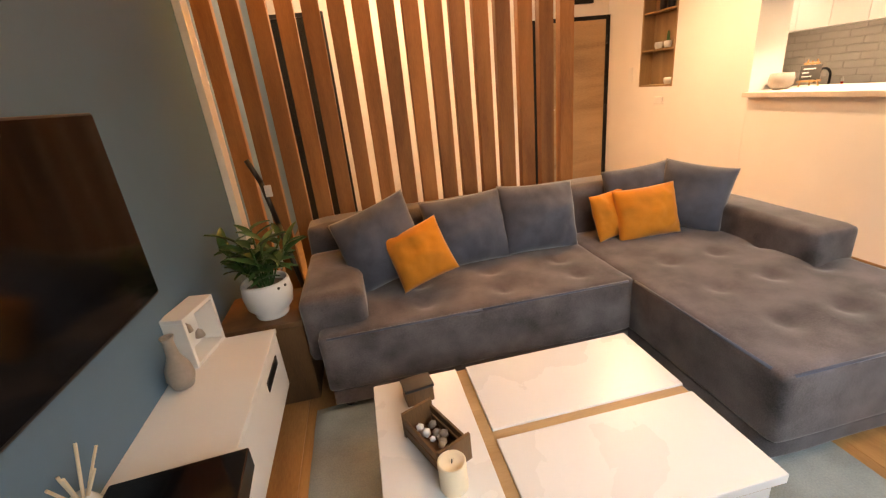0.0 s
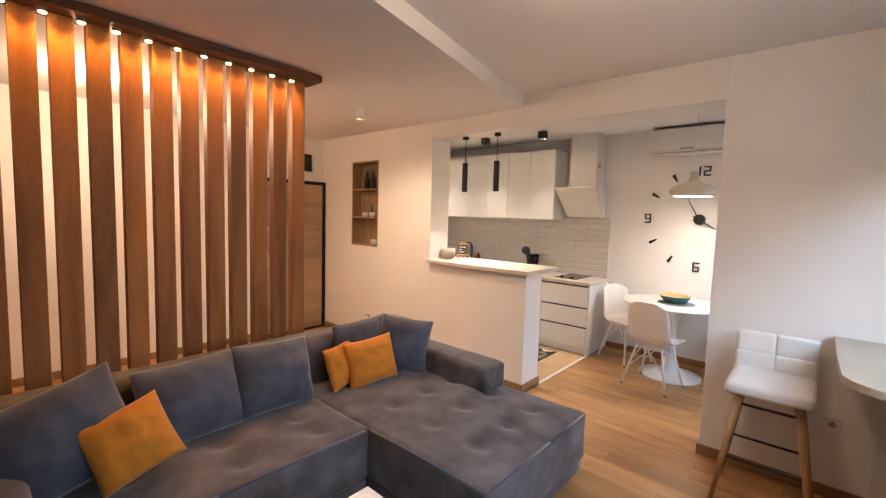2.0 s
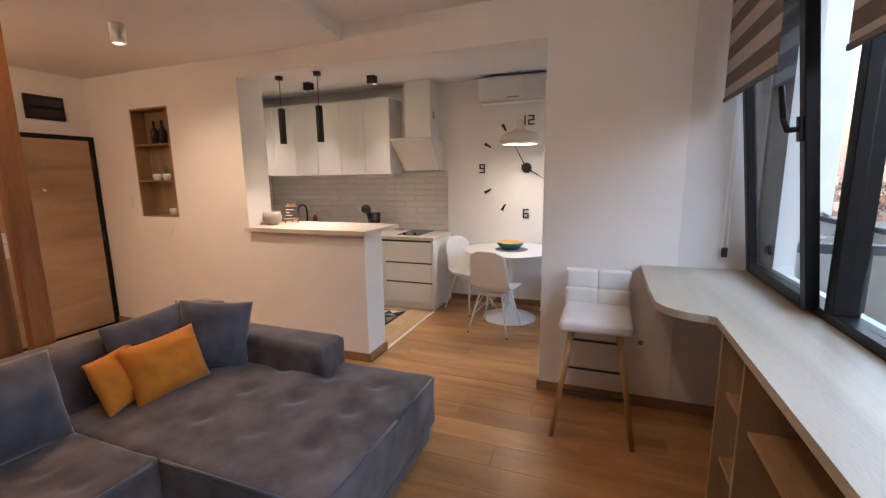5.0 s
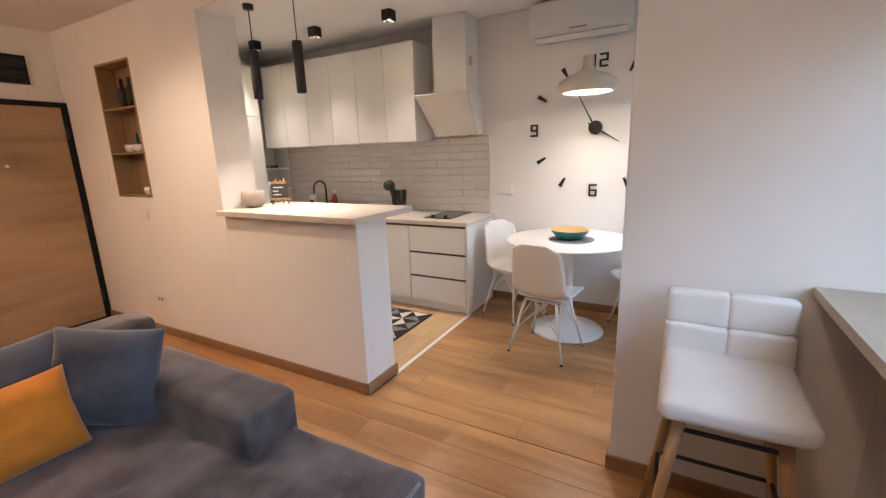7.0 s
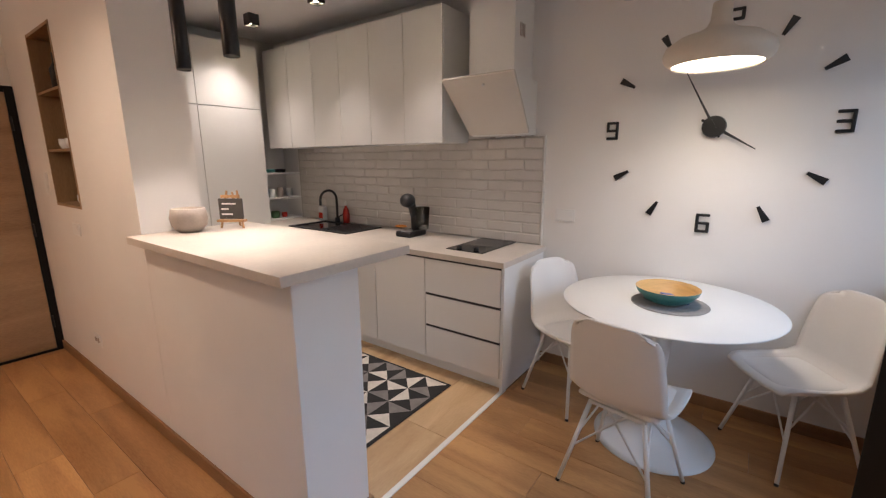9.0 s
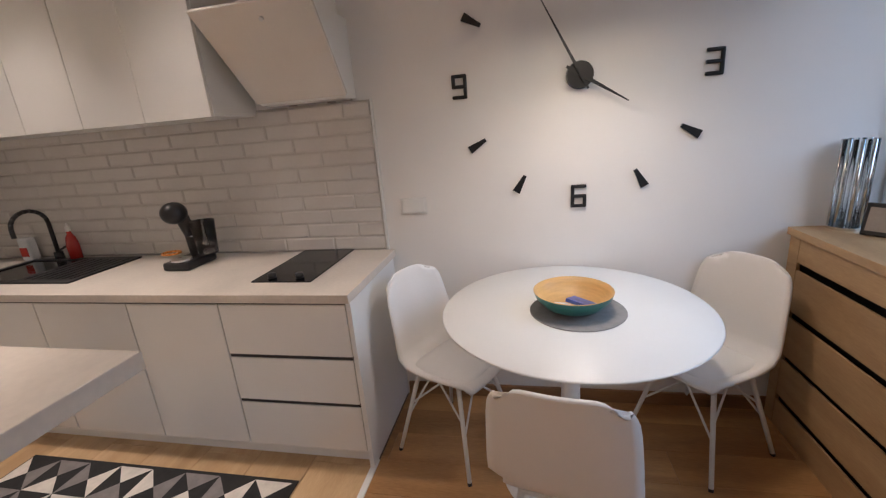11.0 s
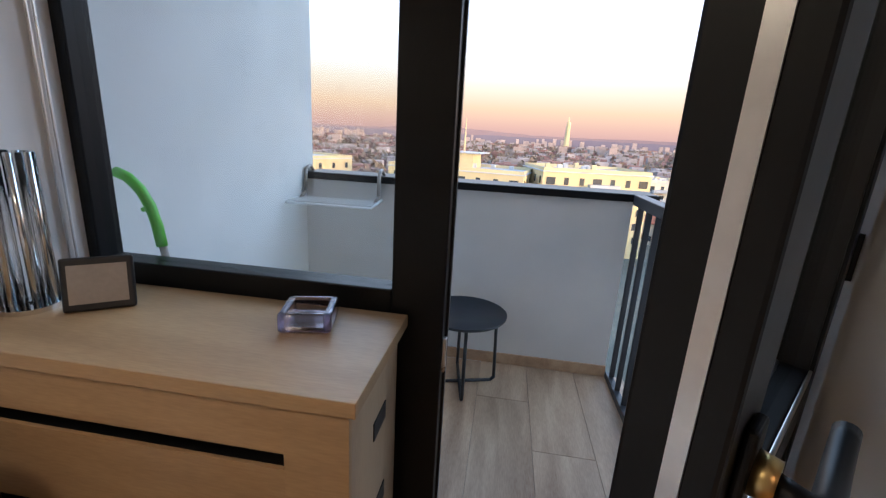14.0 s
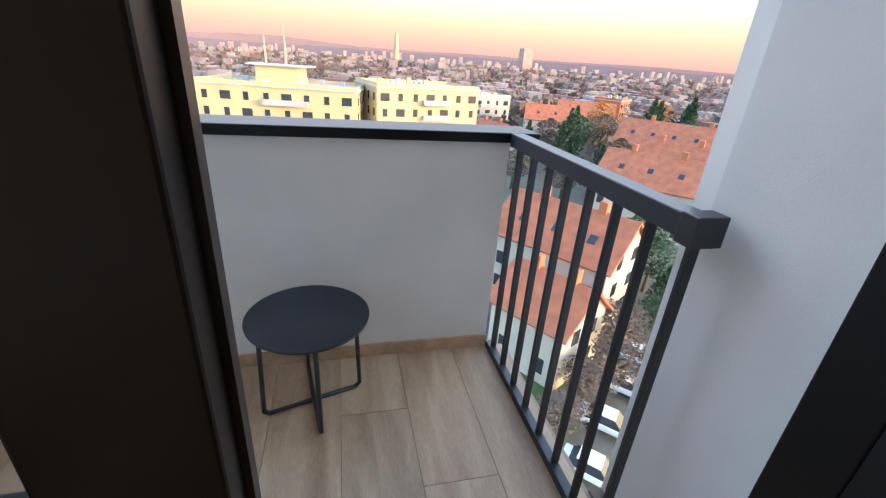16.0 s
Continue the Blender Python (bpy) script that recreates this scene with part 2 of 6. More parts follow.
def pane_material():
    m = bpy.data.materials.new("window_glass")
    m.use_nodes = True
    t = m.node_tree
    t.nodes.remove(t.nodes["Principled BSDF"])
    tr, gl, lw, pw, fr, mx = [t.nodes.new("ShaderNode" + k) for k in ("BsdfTransparent", "BsdfGlossy", "LayerWeight", "Math", "Math", "MixShader")]
    gl.inputs["Roughness"].default_value = 0.03
    tr.inputs[0].default_value = (0.93, 0.95, 0.95, 1)
    lw.inputs[0].default_value = 0.5
    pw.operation, pw.inputs[1].default_value = "POWER", 5.0
    fr.operation, fr.inputs[1].default_value, fr.inputs[2].default_value = "MULTIPLY_ADD", 0.8, 0.03
    t.links.new(lw.outputs[1], pw.inputs[0]), t.links.new(pw.outputs[0], fr.inputs[0])
    t.links.new(fr.outputs[0], mx.inputs[0]), t.links.new(tr.outputs[0], mx.inputs[1]), t.links.new(gl.outputs[0], mx.inputs[2])
    t.links.new(mx.outputs[0], t.nodes["Material Output"].inputs[0])
    return m


M_GLASS = pane_material()

# ---- mesh helpers ----


def link_mesh(name, bm, material, smooth=False):
    me = bpy.data.meshes.new(name)
    bm.to_mesh(me)
    bm.free()
    for m in material if isinstance(material, (list, tuple)) else [material]:
        me.materials.append(m)
    if smooth:
        me.polygons.foreach_set("use_smooth", [True] * len(me.polygons))
    return new(name, me)


def part(name, bm, material, parent=None, label="", smooth=False):
    ob = link_mesh(name, bm, material, smooth)
    if parent:
        ob.parent = parent
    if label:
        ob["label"] = label
    return ob


def thing(name, label, category, place=(0, 0, 0), turn=0, group=""):
    ob = new(name)
    ob.empty_display_size = 0.05
    ob.matrix_basis = pose(*place, 0, 0, turn)
    return tagged(ob, label, category, group)


def structure(name, bm, material, label="", smooth=False):
    ob = link_mesh(name, bm, material, smooth)
    return tagged(ob, label, "", "", "structure")


def box(x0, x1, y0, y1, z0, z1, bevel=0.0, seg=2, bm=None, m=None):
    bm = bm or bmesh.new()
    mm = Matrix.Translation(((x0 + x1) / 2, (y0 + y1) / 2, (z0 + z1) / 2)) @ Matrix.Diagonal((abs(x1 - x0), abs(y1 - y0), abs(z1 - z0), 1))
    r = bmesh.ops.create_cube(bm, size=1, matrix=(m or Matrix()) @ mm)
    if bevel:
        edges = list({e for v in r["verts"] for e in v.link_edges})
        bmesh.ops.bevel(bm, geom=edges, offset=bevel, segments=seg, profile=0.5, affect="EDGES")
    return bm


def cyl(p, q, r0, r1=None, n=20, bm=None, caps=True):
    """A tapered round bar from p to q."""
    bm = bm or bmesh.new()
    p, q = Vector(p), Vector(q)
    d = q - p
    m = Matrix.Translation((p + q) / 2) @ d.to_track_quat("Z", "Y").to_matrix().to_4x4()
    bmesh.ops.create_cone(bm, cap_ends=caps, segments=n, radius1=r0, radius2=r0 if r1 is None else r1, depth=d.length, matrix=m)
    return bm


def lathe(profile, n=36, bm=None, centre=(0, 0, 0)):
    """Turns (radius, height) pairs round the z axis."""
    bm = bm or bmesh.new()
    rings = []
    for r, z in profile:
        rings.append([bm.verts.new((centre[0] + max(r, 1e-4) * math.cos(2 * math.pi * k / n), centre[1] + max(r, 1e-4) * math.sin(2 * math.pi * k / n), centre[2] + z)) for k in range(n)])
    for a, b in zip(rings, rings[1:]):
        for k in range(n):
            bm.faces.new((a[k], a[(k + 1) % n], b[(k + 1) % n], b[k]))
    return bm


def tube(points, r, n=10, bm=None):
    """A round bar through points, with ball joints."""
    bm = bm or bmesh.new()
    for p, q in zip(points, points[1:]):
        cyl(p, q, r, n=n, bm=bm)
    for p in points[1:-1]:
        bmesh.ops.create_uvsphere(bm, u_segments=n, v_segments=6, radius=r, matrix=Matrix.Translation(p))
    return bm


def sweep(points, r, n=14):
    """A smooth bent bar of one skin through points, with closed ends."""
    bm = bmesh.new()
    pts = [Vector(p) for p in points]
    rings = []
    for i, p in enumerate(pts):
        d = (pts[min(i + 1, len(pts) - 1)] - pts[max(i - 1, 0)]).normalized()
        u = d.cross(Vector((0.13, 0.21, 0.97))).normalized()
        v = d.cross(u)
        rings.append([bm.verts.new(p + (u * math.cos(2 * math.pi * k / n) + v * math.sin(2 * math.pi * k / n)) * r) for k in range(n)])
    for a, b in zip(rings, rings[1:]):
        for k in range(n):
            bm.faces.new((a[k], a[(k + 1) % n], b[(k + 1) % n], b[k]))
    bm.faces.new(rings[0]), bm.faces.new(rings[-1])
    bmesh.ops.recalc_face_normals(bm, faces=list(bm.faces))
    return bm


def arc(cx, cy, r, a0, a1, n=10):
    return [(cx + r * math.cos(radians(a0 + (a1 - a0) * k / n)), cy + r * math.sin(radians(a0 + (a1 - a0) * k / n))) for k in range(n + 1)]


def prism(outline, z0, z1, bevel=0.0, bm=None):
    """An upright prism over a plan outline."""
    bm = bm or bmesh.new()
    lo = [bm.verts.new((x, y, z0)) for x, y in outline]
    hi = [bm.verts.new((x, y, z1)) for x, y in outline]
    f = [bm.faces.new(lo[::-1]), bm.faces.new(hi)]
    k = len(lo)
    for i in range(k):
        f.append(bm.faces.new((lo[i], lo[(i + 1) % k], hi[(i + 1) % k], hi[i])))
    if bevel:
        bmesh.ops.bevel(bm, geom=list(f[1].edges), offset=bevel, segments=2, profile=0.5, affect="EDGES")
    return bm


def soft_block(x0, x1, y0, y1, z0, z1, r=0.06, n=22, dents=(), puff=0.012, seed=0.0):
    """An upholstered block with round edges, a slightly puffed face and tufted dents on top."""
    bm = bmesh.new()
    bmesh.ops.create_cube(bm, size=2)
    bmesh.ops.subdivide_edges(bm, edges=list(bm.edges), cuts=n, use_grid_fill=True)
    c = Vector(((x0 + x1) / 2, (y0 + y1) / 2, (z0 + z1) / 2))
    h = Vector(((x1 - x0) / 2, (y1 - y0) / 2, (z1 - z0) / 2))
    rr = min(r, *h)
    for v in bm.verts:
        p = Vector((v.co.x * h.x, v.co.y * h.y, v.co.z * h.z))
        core = Vector([max(-(h[i] - rr), min(h[i] - rr, p[i])) for i in range(3)])
        d = p - core
        if d.length > 1e-6:
            p = core + d.normalized() * rr
        w = c + p
        w += Vector((0, 0, puff * (1 - v.co.x ** 2) * (1 - v.co.y ** 2) if v.co.z > 0.9 else 0))
        w += noise.noise_vector(w * 5 + Vector((seed, 0, 0))) * 0.006
        if v.co.z > 0.5:
            for dx, dy in dents:
                w.z -= 0.026 * math.exp(-((w.x - dx) ** 2 + (w.y - dy) ** 2) / 0.0032)
        v.co = w
    return bm


def pillow(w, h, d, seed=0.0, n=26):
    """A scatter cushion, standing in the xz plane, with pointed corners and creases."""
    bm = bmesh.new()
    grid = {}
    for side in (1, -1):
        for i in range(n + 1):
            for j in range(n + 1):
                u, v = 2 * i / n - 1, 2 * j / n - 1
                edge = max(0.0, (1 - abs(u) ** 2.4)) * max(0.0, (1 - abs(v) ** 2.4))
                t = d / 2 * edge ** 0.55
                pinch = 1 - 0.055 * (1 - u * u) * abs(v) ** 3
                pinch2 = 1 - 0.055 * (1 - v * v) * abs(u) ** 3
                p = Vector((u * w / 2 * pinch2, side * t, v * h / 2 * pinch))
                wr = noise.noise(Vector((u * 2.3 + seed, v * 2.3, side))) * 0.016 + noise.noise(Vector((u * 6 + seed, v * 5, side))) * 0.006
                p.y += wr * edge ** 0.4 * side
                if side == -1 and (i in (0, n) or j in (0, n)):
                    grid[-1, i, j] = grid[1, i, j]
                else:
                    grid[side, i, j] = bm.verts.new(p)
    for side in (1, -1):
        for i in range(n):
            for j in range(n):
                q = [grid[side, i, j], grid[side, i + 1, j], grid[side, i + 1, j + 1], grid[side, i, j + 1]]
                bm.faces.new(q if side == -1 else q[::-1])
    return bm


# ---- structure: living room, hall, kitchen ----
WX, CW, S, N = 3.557, 5.649, -0.74, 5.30
HI, LO, KC = 2.77, 2.66, 2.74
structure("ground_slab", box(3.6, 6.0, -0.40, 5.6, -0.30, -0.016, bm=box(-0.8, 3.6, -0.95, 5.6, -0.30, -0.016)), M_GROUT, "grey screed under the floor planks")
structure("wall_west", box(-0.70, -0.50, S - 0.2, N + 0.2, -0.015, 2.95), M_BLUE, "petrol blue painted wall behind the television")
structure("wall_north", box(-0.5, WX + 0.3, N, N + 0.2, -0.015, 2.95), M_WALL, "white wall of the entrance hall")
structure("wall_north_kitchen", box(WX + 0.3, CW + 0.2, 5.12, 5.32, -0.015, 2.95), M_WALL, "white end wall of the kitchen")
structure("wall_east", box(CW, CW + 0.2, -0.36, 5.12, -0.015, 2.95), M_WALL, "white painted wall behind kitchen and dining table")
# inner wall with niche and wide opening
NY0, NY1, NZ0, NZ1, OY0, OY1, OZ, PY, PZ = 4.11, 4.64, 1.23, 2.31, 0.516, 3.21, 2.49, 1.978, 1.125
bm = box(WX, WX + 0.30, OY1, NY0, 0, LO)
box(WX, WX + 0.30, NY1, N, 0, LO, bm=bm)
box(WX, WX + 0.30, NY0, NY1, 0, NZ0, bm=bm), box(WX, WX + 0.30, NY0, NY1, NZ1, LO, bm=bm)
structure("wall_inner_hall", bm, M_WALL, "white inner wall with a shelf niche")
structure("wall_peninsula", box(WX, WX + 0.30, PY, OY1, 0, PZ, 0.004), M_WALL, "white half-height wall under the bar top")
structure("beam_opening", box(WX, WX + 0.25, OY0, OY1, OZ, 2.95), M_WALL, "white beam over the kitchen opening")
structure("wall_stool", box(WX, WX + 0.18, -0.35, OY0, 0, 2.95, 0.003), M_WALL, "white wall beside the bar stool")
structure("wall_above_hall", box(WX, WX + 0.30, OY1, N, LO, 2.95), M_WALL)
# ceilings
structure("ceiling_living", box(-0.5, WX, S, 2.2, HI, HI + 0.15), M_CEIL, "white living room ceiling")
structure("ceiling_hall", prism([(-0.5, 1.42), (0.6, 1.48), (1.45, 1.66), (2.46, 1.88), (3.0, 2.0), (WX, 2.09), (WX, N), (-0.5, N)], LO, HI + 0.1), M_CEIL, "lowered white ceiling with an oblique edge")
structure("ceiling_kitchen", box(WX + 0.20, CW, -0.3, 5.12, KC, KC + 0.15), M_CEIL, "white kitchen ceiling")
# Unseen mass over the flat, added to keep low sun off the balcony.
structure("roof_sun_block", box(-0.7, 6.0, -0.95, 5.6, 2.951, 6.5), M_STUCCO, "unseen grey mass above, added to block the low sun")
structure("building_body", box(-0.7, 6.0, -0.85, 5.6, -24, -0.31), M_STUCCO, "grey rendered body of the building below")
# window wall, living room
X0, X1, WZ0, WZ1 = 0.55, 3.50, 0.99, 2.52
bm = box(-0.5, WX, S - 0.2, S, 0, WZ0)
box(-0.5, WX, S - 0.2, S, WZ1, 2.95, bm=bm), box(-0.5, X0, S - 0.2, S, WZ0, WZ1, bm=bm), box(X1, WX, S - 0.2, S, WZ0, WZ1, bm=bm)
structure("wall_window", bm, M_WALL, "white wall round the wide living room window")
# kitchen window wall: door opening, fixed window
KS = -0.30
bm = box(4.72, CW, KS - 0.12, KS, 0, 0.955)
box(3.737, CW, KS - 0.12, KS, 2.46, 2.95, bm=bm)
structure("wall_balcony_door", bm, M_WALL, "white wall round the balcony door")
structure("wall_balcony_east", box(5.74, 5.99, -1.98, KS - 0.12, -0.3, 3.6), M_STUCCO, "grey rendered side wall of the balcony")
structure("wall_balcony_west", box(WX, 3.61, -0.83, -0.35, -0.3, 2.95), M_STUCCO, "grey rendered wall beside the balcony door")
structure("parapet", box(3.72, 5.74, -2.06, -1.88, -0.3, 1.12), M_STUCCO, "grey rendered balcony parapet")
structure("parapet_coping", box(3.585, 5.74, -2.10, -1.855, 1.12, 1.165, 0.006), M_BLACK, "dark metal coping on the parapet")
structure("balcony_slab", box(3.60, 5.74, -1.88, -0.40, -0.3, -0.028), mat("balcony_grout", (0.33, 0.245, 0.175), 0.9, scale=20, vary=0.1), "grey grout under balcony tiles")

# baseboards
bm = bmesh.new()
for b in [(WX - 0.015, WX, PY - 0.015, N, 0, 0.075), (WX - 0.015, WX + 0.315, PY - 0.015, PY, 0, 0.075), (WX + 0.30, WX + 0.315, PY, OY1, 0, 0.075),
          (WX - 0.015, WX, -0.70, OY0 + 0.015, 0, 0.075), (WX, WX + 0.2, OY0, OY0 + 0.015, 0, 0.075), (-0.5, -0.485, -0.7, N, 0, 0.075),
          (-0.485, 2.5, N - 0.015, N, 0, 0.075), (CW - 0.015, CW, -0.2, 1.95, 0, 0.075), (-0.485, 3.5, S, S + 0.015, 0, 0.075)]:
    box(*b, bevel=0.003, bm=bm)
tagged(link_mesh("baseboard", bm, M_BASE), "oak laminate baseboard along the walls", "", "", "structure")
bm = bmesh.new()
for b in [(3.72, 5.74, -1.88, -1.868, -0.02, 0.055), (3.61, 3.622, -0.83, KS - 0.1, -0.02, 0.055), (5.728, 5.74, -1.868, KS - 0.12, -0.02, 0.055)]:
    box(*b, bevel=0.002, bm=bm)
tagged(link_mesh("trim_balcony", bm, M_BTILE), "brown tile skirting round the balcony", "", "", "structure")
structure("trim_floor", box(WX + 0.30, 5.10, 1.955, 1.985, -0.01, 0.004, 0.002), M_SATIN, "pale metal strip between laminate and kitchen tiles")

# niche lining
niche = thing("wall_niche", "oak-lined recessed shelf niche in the white hall wall", "shelf", (WX, (NY0 + NY1) / 2, NZ0))
h, w = NZ1 - NZ0, NY1 - NY0
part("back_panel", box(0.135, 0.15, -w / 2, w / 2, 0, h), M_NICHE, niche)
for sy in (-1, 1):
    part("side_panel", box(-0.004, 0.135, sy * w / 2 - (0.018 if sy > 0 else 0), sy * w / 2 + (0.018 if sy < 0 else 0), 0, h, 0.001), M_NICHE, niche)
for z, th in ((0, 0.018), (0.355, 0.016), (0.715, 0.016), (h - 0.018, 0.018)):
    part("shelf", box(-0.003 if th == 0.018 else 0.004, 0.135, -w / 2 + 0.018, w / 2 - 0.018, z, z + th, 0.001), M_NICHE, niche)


def small_pot(place, r, hh, material, name, label):
    ob = part(name, lathe([(0, 0), (r * 0.7, 0), (r, hh * 0.5), (r * 0.95, hh), (r * 0.85, hh), (r * 0.82, hh * 0.6), (0, hh * 0.5)], 20), material, None, "", True)
    ob.matrix_basis = pose(*place)
    return tagged(ob, label, "pot", "niche pots")


for py, pz in ((4.30, 1.601), (4.44, 1.601), (4.26, 1.248)):
    small_pot((WX + 0.06, py, pz), 0.040, 0.065, M_WHITECER, "small_pot", "small white ceramic pot on a niche shelf")
for py in (4.30, 4.42):
    b = part("bottle", lathe([(0, 0), (0.033, 0), (0.035, 0.13), (0.013, 0.17), (0.013, 0.23), (0, 0.23)], 20), M_DARK, None, "", True)
    b.matrix_basis = pose(WX + 0.07, py, 1.961)
    tagged(b, "dark glass bottle on the niche's upper shelf", "bottle", "niche bottles")
cactus = thing("cactus", "small green cactus in a niche pot", "plant", (WX + 0.06, 4.30, 1.64))
part("stem", lathe([(0, 0), (0.014, 0.01), (0.016, 0.06), (0.010, 0.11), (0, 0.125)], 12), M_LEAF, cactus, "", True)


def wall_plate(name, label, m, w, h, sockets=0):
    ob = thing(name, label, "switch")
    ob.matrix_basis = m
    part("plate", box(-w / 2, w / 2, 0, 0.009, -h / 2, h / 2, 0.003), M_SATIN, ob)
    for k in range(sockets):
        sx = (k - (sockets - 1) / 2) * 0.05
        part("socket", cyl((sx, 0.004, 0), (sx, 0.012, 0), 0.02, 0.017), M_GREY, ob)
    if not sockets:
        part("rocker", box(-w * 0.42, w * 0.42, 0.009, 0.013, -h * 0.38, h * 0.38, 0.002), M_SATIN, ob)
    return ob


wall_plate("light_switch", "white plastic light switch on the hall wall", pose(WX, 4.29, 1.09, 0, 0, 90), 0.13, 0.08)
wall_plate("wall_socket", "white double wall socket above the baseboard", pose(WX, 4.27, 0.33, 0, 0, 90), 0.13, 0.08, 2)
wall_plate("light_switch", "white plastic light switch on the clock wall", pose(CW, 1.815, 1.132, 0, 0, 90), 0.14, 0.085)
wall_plate("wall_socket", "white wall socket beside the desk", pose(WX, -0.16, 0.46, 0, 0, 90), 0.085, 0.085, 1)

wall_plate("light_switch", "small white intercom plate beside the shelf niche", pose(WX, 4.80, 1.37, 0, 0, 90), 0.075, 0.16)
wall_plate("light_switch", "blank white cover plate above the entrance door", pose(3.44, N, 2.24, 0, 0, 180), 0.15, 0.12)

# entrance door
door = thing("entrance_door", "oak-veneered entrance door in a black steel frame, closed", "door", (2.605, N, 0))
part("leaf", box(0.0, 0.90, -0.035, -0.005, 0.02, 2.02, 0.003), M_DOOR, door)
for a in ((-0.05, 0.0, -0.045, 0, 0, 2.065), (0.90, 0.95, -0.045, 0, 0, 2.065), (0.0, 0.90, -0.045, 0, 2.02, 2.065), (0.0, 0.90, -0.045, 0, 0.0, 0.02)):
    part("door_frame", box(*a, bevel=0.003), M_BLACK, door)
hnd = part("door_handle", box(0.06, 0.10, -0.045, -0.035, 0.90, 1.14, 0.003), M_STEEL, door, "steel lever handle")
part("lever", tube([(0.08, -0.045, 1.05), (0.08, -0.085, 1.05), (0.20, -0.085, 1.05)], 0.009), M_STEEL, hnd, "", True)
part("peephole", cyl((0.45, -0.043, 1.52), (0.45, -0.034, 1.52), 0.013, n=16), M_STEEL, door)
part("lock", cyl((0.08, -0.05, 1.42), (0.08, -0.035, 1.42), 0.022), M_STEEL, door)
for z in (0.25, 1.0, 1.8):
    part("hinge", cyl((0.905, -0.05, z - 0.05), (0.905, -0.05, z + 0.05), 0.009, n=10), M_DARK, door)
fuse = thing("fuse_box", "dark fuse box cover above the entrance door", "fuse box", (3.18, N, 2.20))
part("frame", box(-0.16, 0.16, -0.03, 0, 0, 0.23, 0.004), M_BLACK, fuse)
for k in range(2):
    part("window", box(-0.14, 0.14, -0.034, -0.03, 0.03 + 0.1 * k, 0.10 + 0.1 * k, 0.002), M_DARKPANEL, fuse)
# Dark opening behind the slats, built as one dark panel with a frame.
inner = thing("inner_door", "dark panel in a dark frame seen between the wooden slats", "door", (-0.12, N, 0))
part("leaf", box(-0.26, 0.30, -0.03, 0, 0, 2.28, 0.004), M_DARKPANEL, inner)
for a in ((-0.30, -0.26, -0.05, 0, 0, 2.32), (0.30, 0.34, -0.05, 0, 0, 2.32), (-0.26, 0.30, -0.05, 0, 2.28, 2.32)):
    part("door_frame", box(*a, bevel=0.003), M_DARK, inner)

# slatted wood screen
screen = thing("slat_screen", "screen of stained vertical pine slats under a lamp board", "room divider", (0, 2.95, 0))
for sx in SLAT_X:
    d = noise.noise(Vector((sx * 9, 3, 1))) * 0.004
    s = part("slat", box(-0.050, 0.050, 0, 0.066, 0.03, 2.605, 0.003), M_SLAT, screen)
    s.location = (sx + d, 0, 0)
part("top_board", box(-0.50, 1.93, -0.12, 0.09, 2.605, 2.655, 0.004), M_BOARD, screen, "dark pine board that carries small lamps")
part("floor_board", box(-0.50, 1.89, -0.01, 0.07, 0, 0.03, 0.003), M_BOARD, screen)
for sx in SLAT_X[:-1]:
    sp = part("spot_lamp", cyl((sx + 0.073, -0.03, 2.585), (sx + 0.073, -0.03, 2.606), 0.021), M_STEEL, screen)
    part("lens", cyl((sx + 0.073, -0.03, 2.581), (sx + 0.073, -0.03, 2.5845), 0.015), M_LED, sp, "lit amber lens")
structure("trim_slat_wall", box(-0.498, -0.455, 2.90, 3.02, 0, 2.6, 0.003), M_WALL, "white strip where slats meet the blue wall")

# ---- living room things ----
DENT_L = [(0.55 + 0.42 * i, 2.0 + 0.22 * j) for i in range(3) for j in range(2)]
DENT_C = [(1.90 + 0.29 * i, 1.28 + 0.33 * j) for i in range(3) for j in range(3)]
sofa = thing("corner_sofa", "grey velvet corner sofa with tufted seat and chaise", "sofa")
part("seat", soft_block(0.02, 1.62, 1.83, 2.62, 0.13, 0.435, 0.03, 46, DENT_L, 0.008), M_SOFA, sofa, "", True)
part("base", soft_block(0.03, 1.61, 1.84, 2.62, 0.045, 0.14, 0.02, 12, (), 0, 2.0), M_SOFA, sofa, "", True)
part("chaise_seat", soft_block(1.60, 2.70, 1.005, 2.62, 0.13, 0.435, 0.03, 48, DENT_C, 0.010, 4.0), M_SOFA, sofa, "", True)
part("chaise_base", soft_block(1.615, 2.69, 1.02, 2.62, 0.045, 0.14, 0.02, 12, (), 0, 5.0), M_SOFA, sofa, "", True)
part("backrest", soft_block(-0.04, 2.72, 2.60, 2.84, 0.045, 0.755, 0.055, 24, (), 0.005, 7.0), M_SOFA, sofa, "", True)
part("armrest", soft_block(-0.05, 0.26, 1.93, 2.64, 0.25, 0.585, 0.045, 16, (), 0.006, 8.0), M_SOFA, sofa, "", True)
part("armrest", soft_block(2.46, 2.72, 1.63, 2.64, 0.36, 0.605, 0.040, 16, (), 0.006, 9.0), M_SOFA, sofa, "", True)
part("piping", tube([(0.06, 1.838, 0.425), (0.8, 1.836, 0.428), (1.58, 1.838, 0.425)], 0.006, 8), M_CUSH, sofa, "", True)
part("piping", tube([(1.64, 1.015, 0.425), (2.2, 1.012, 0.428), (2.66, 1.015, 0.425)], 0.006, 8), M_CUSH, sofa, "", True)
part("piping", tube([(1.608, 1.07, 0.425), (1.606, 1.82, 0.427)], 0.006, 8), M_CUSH, sofa, "", True)
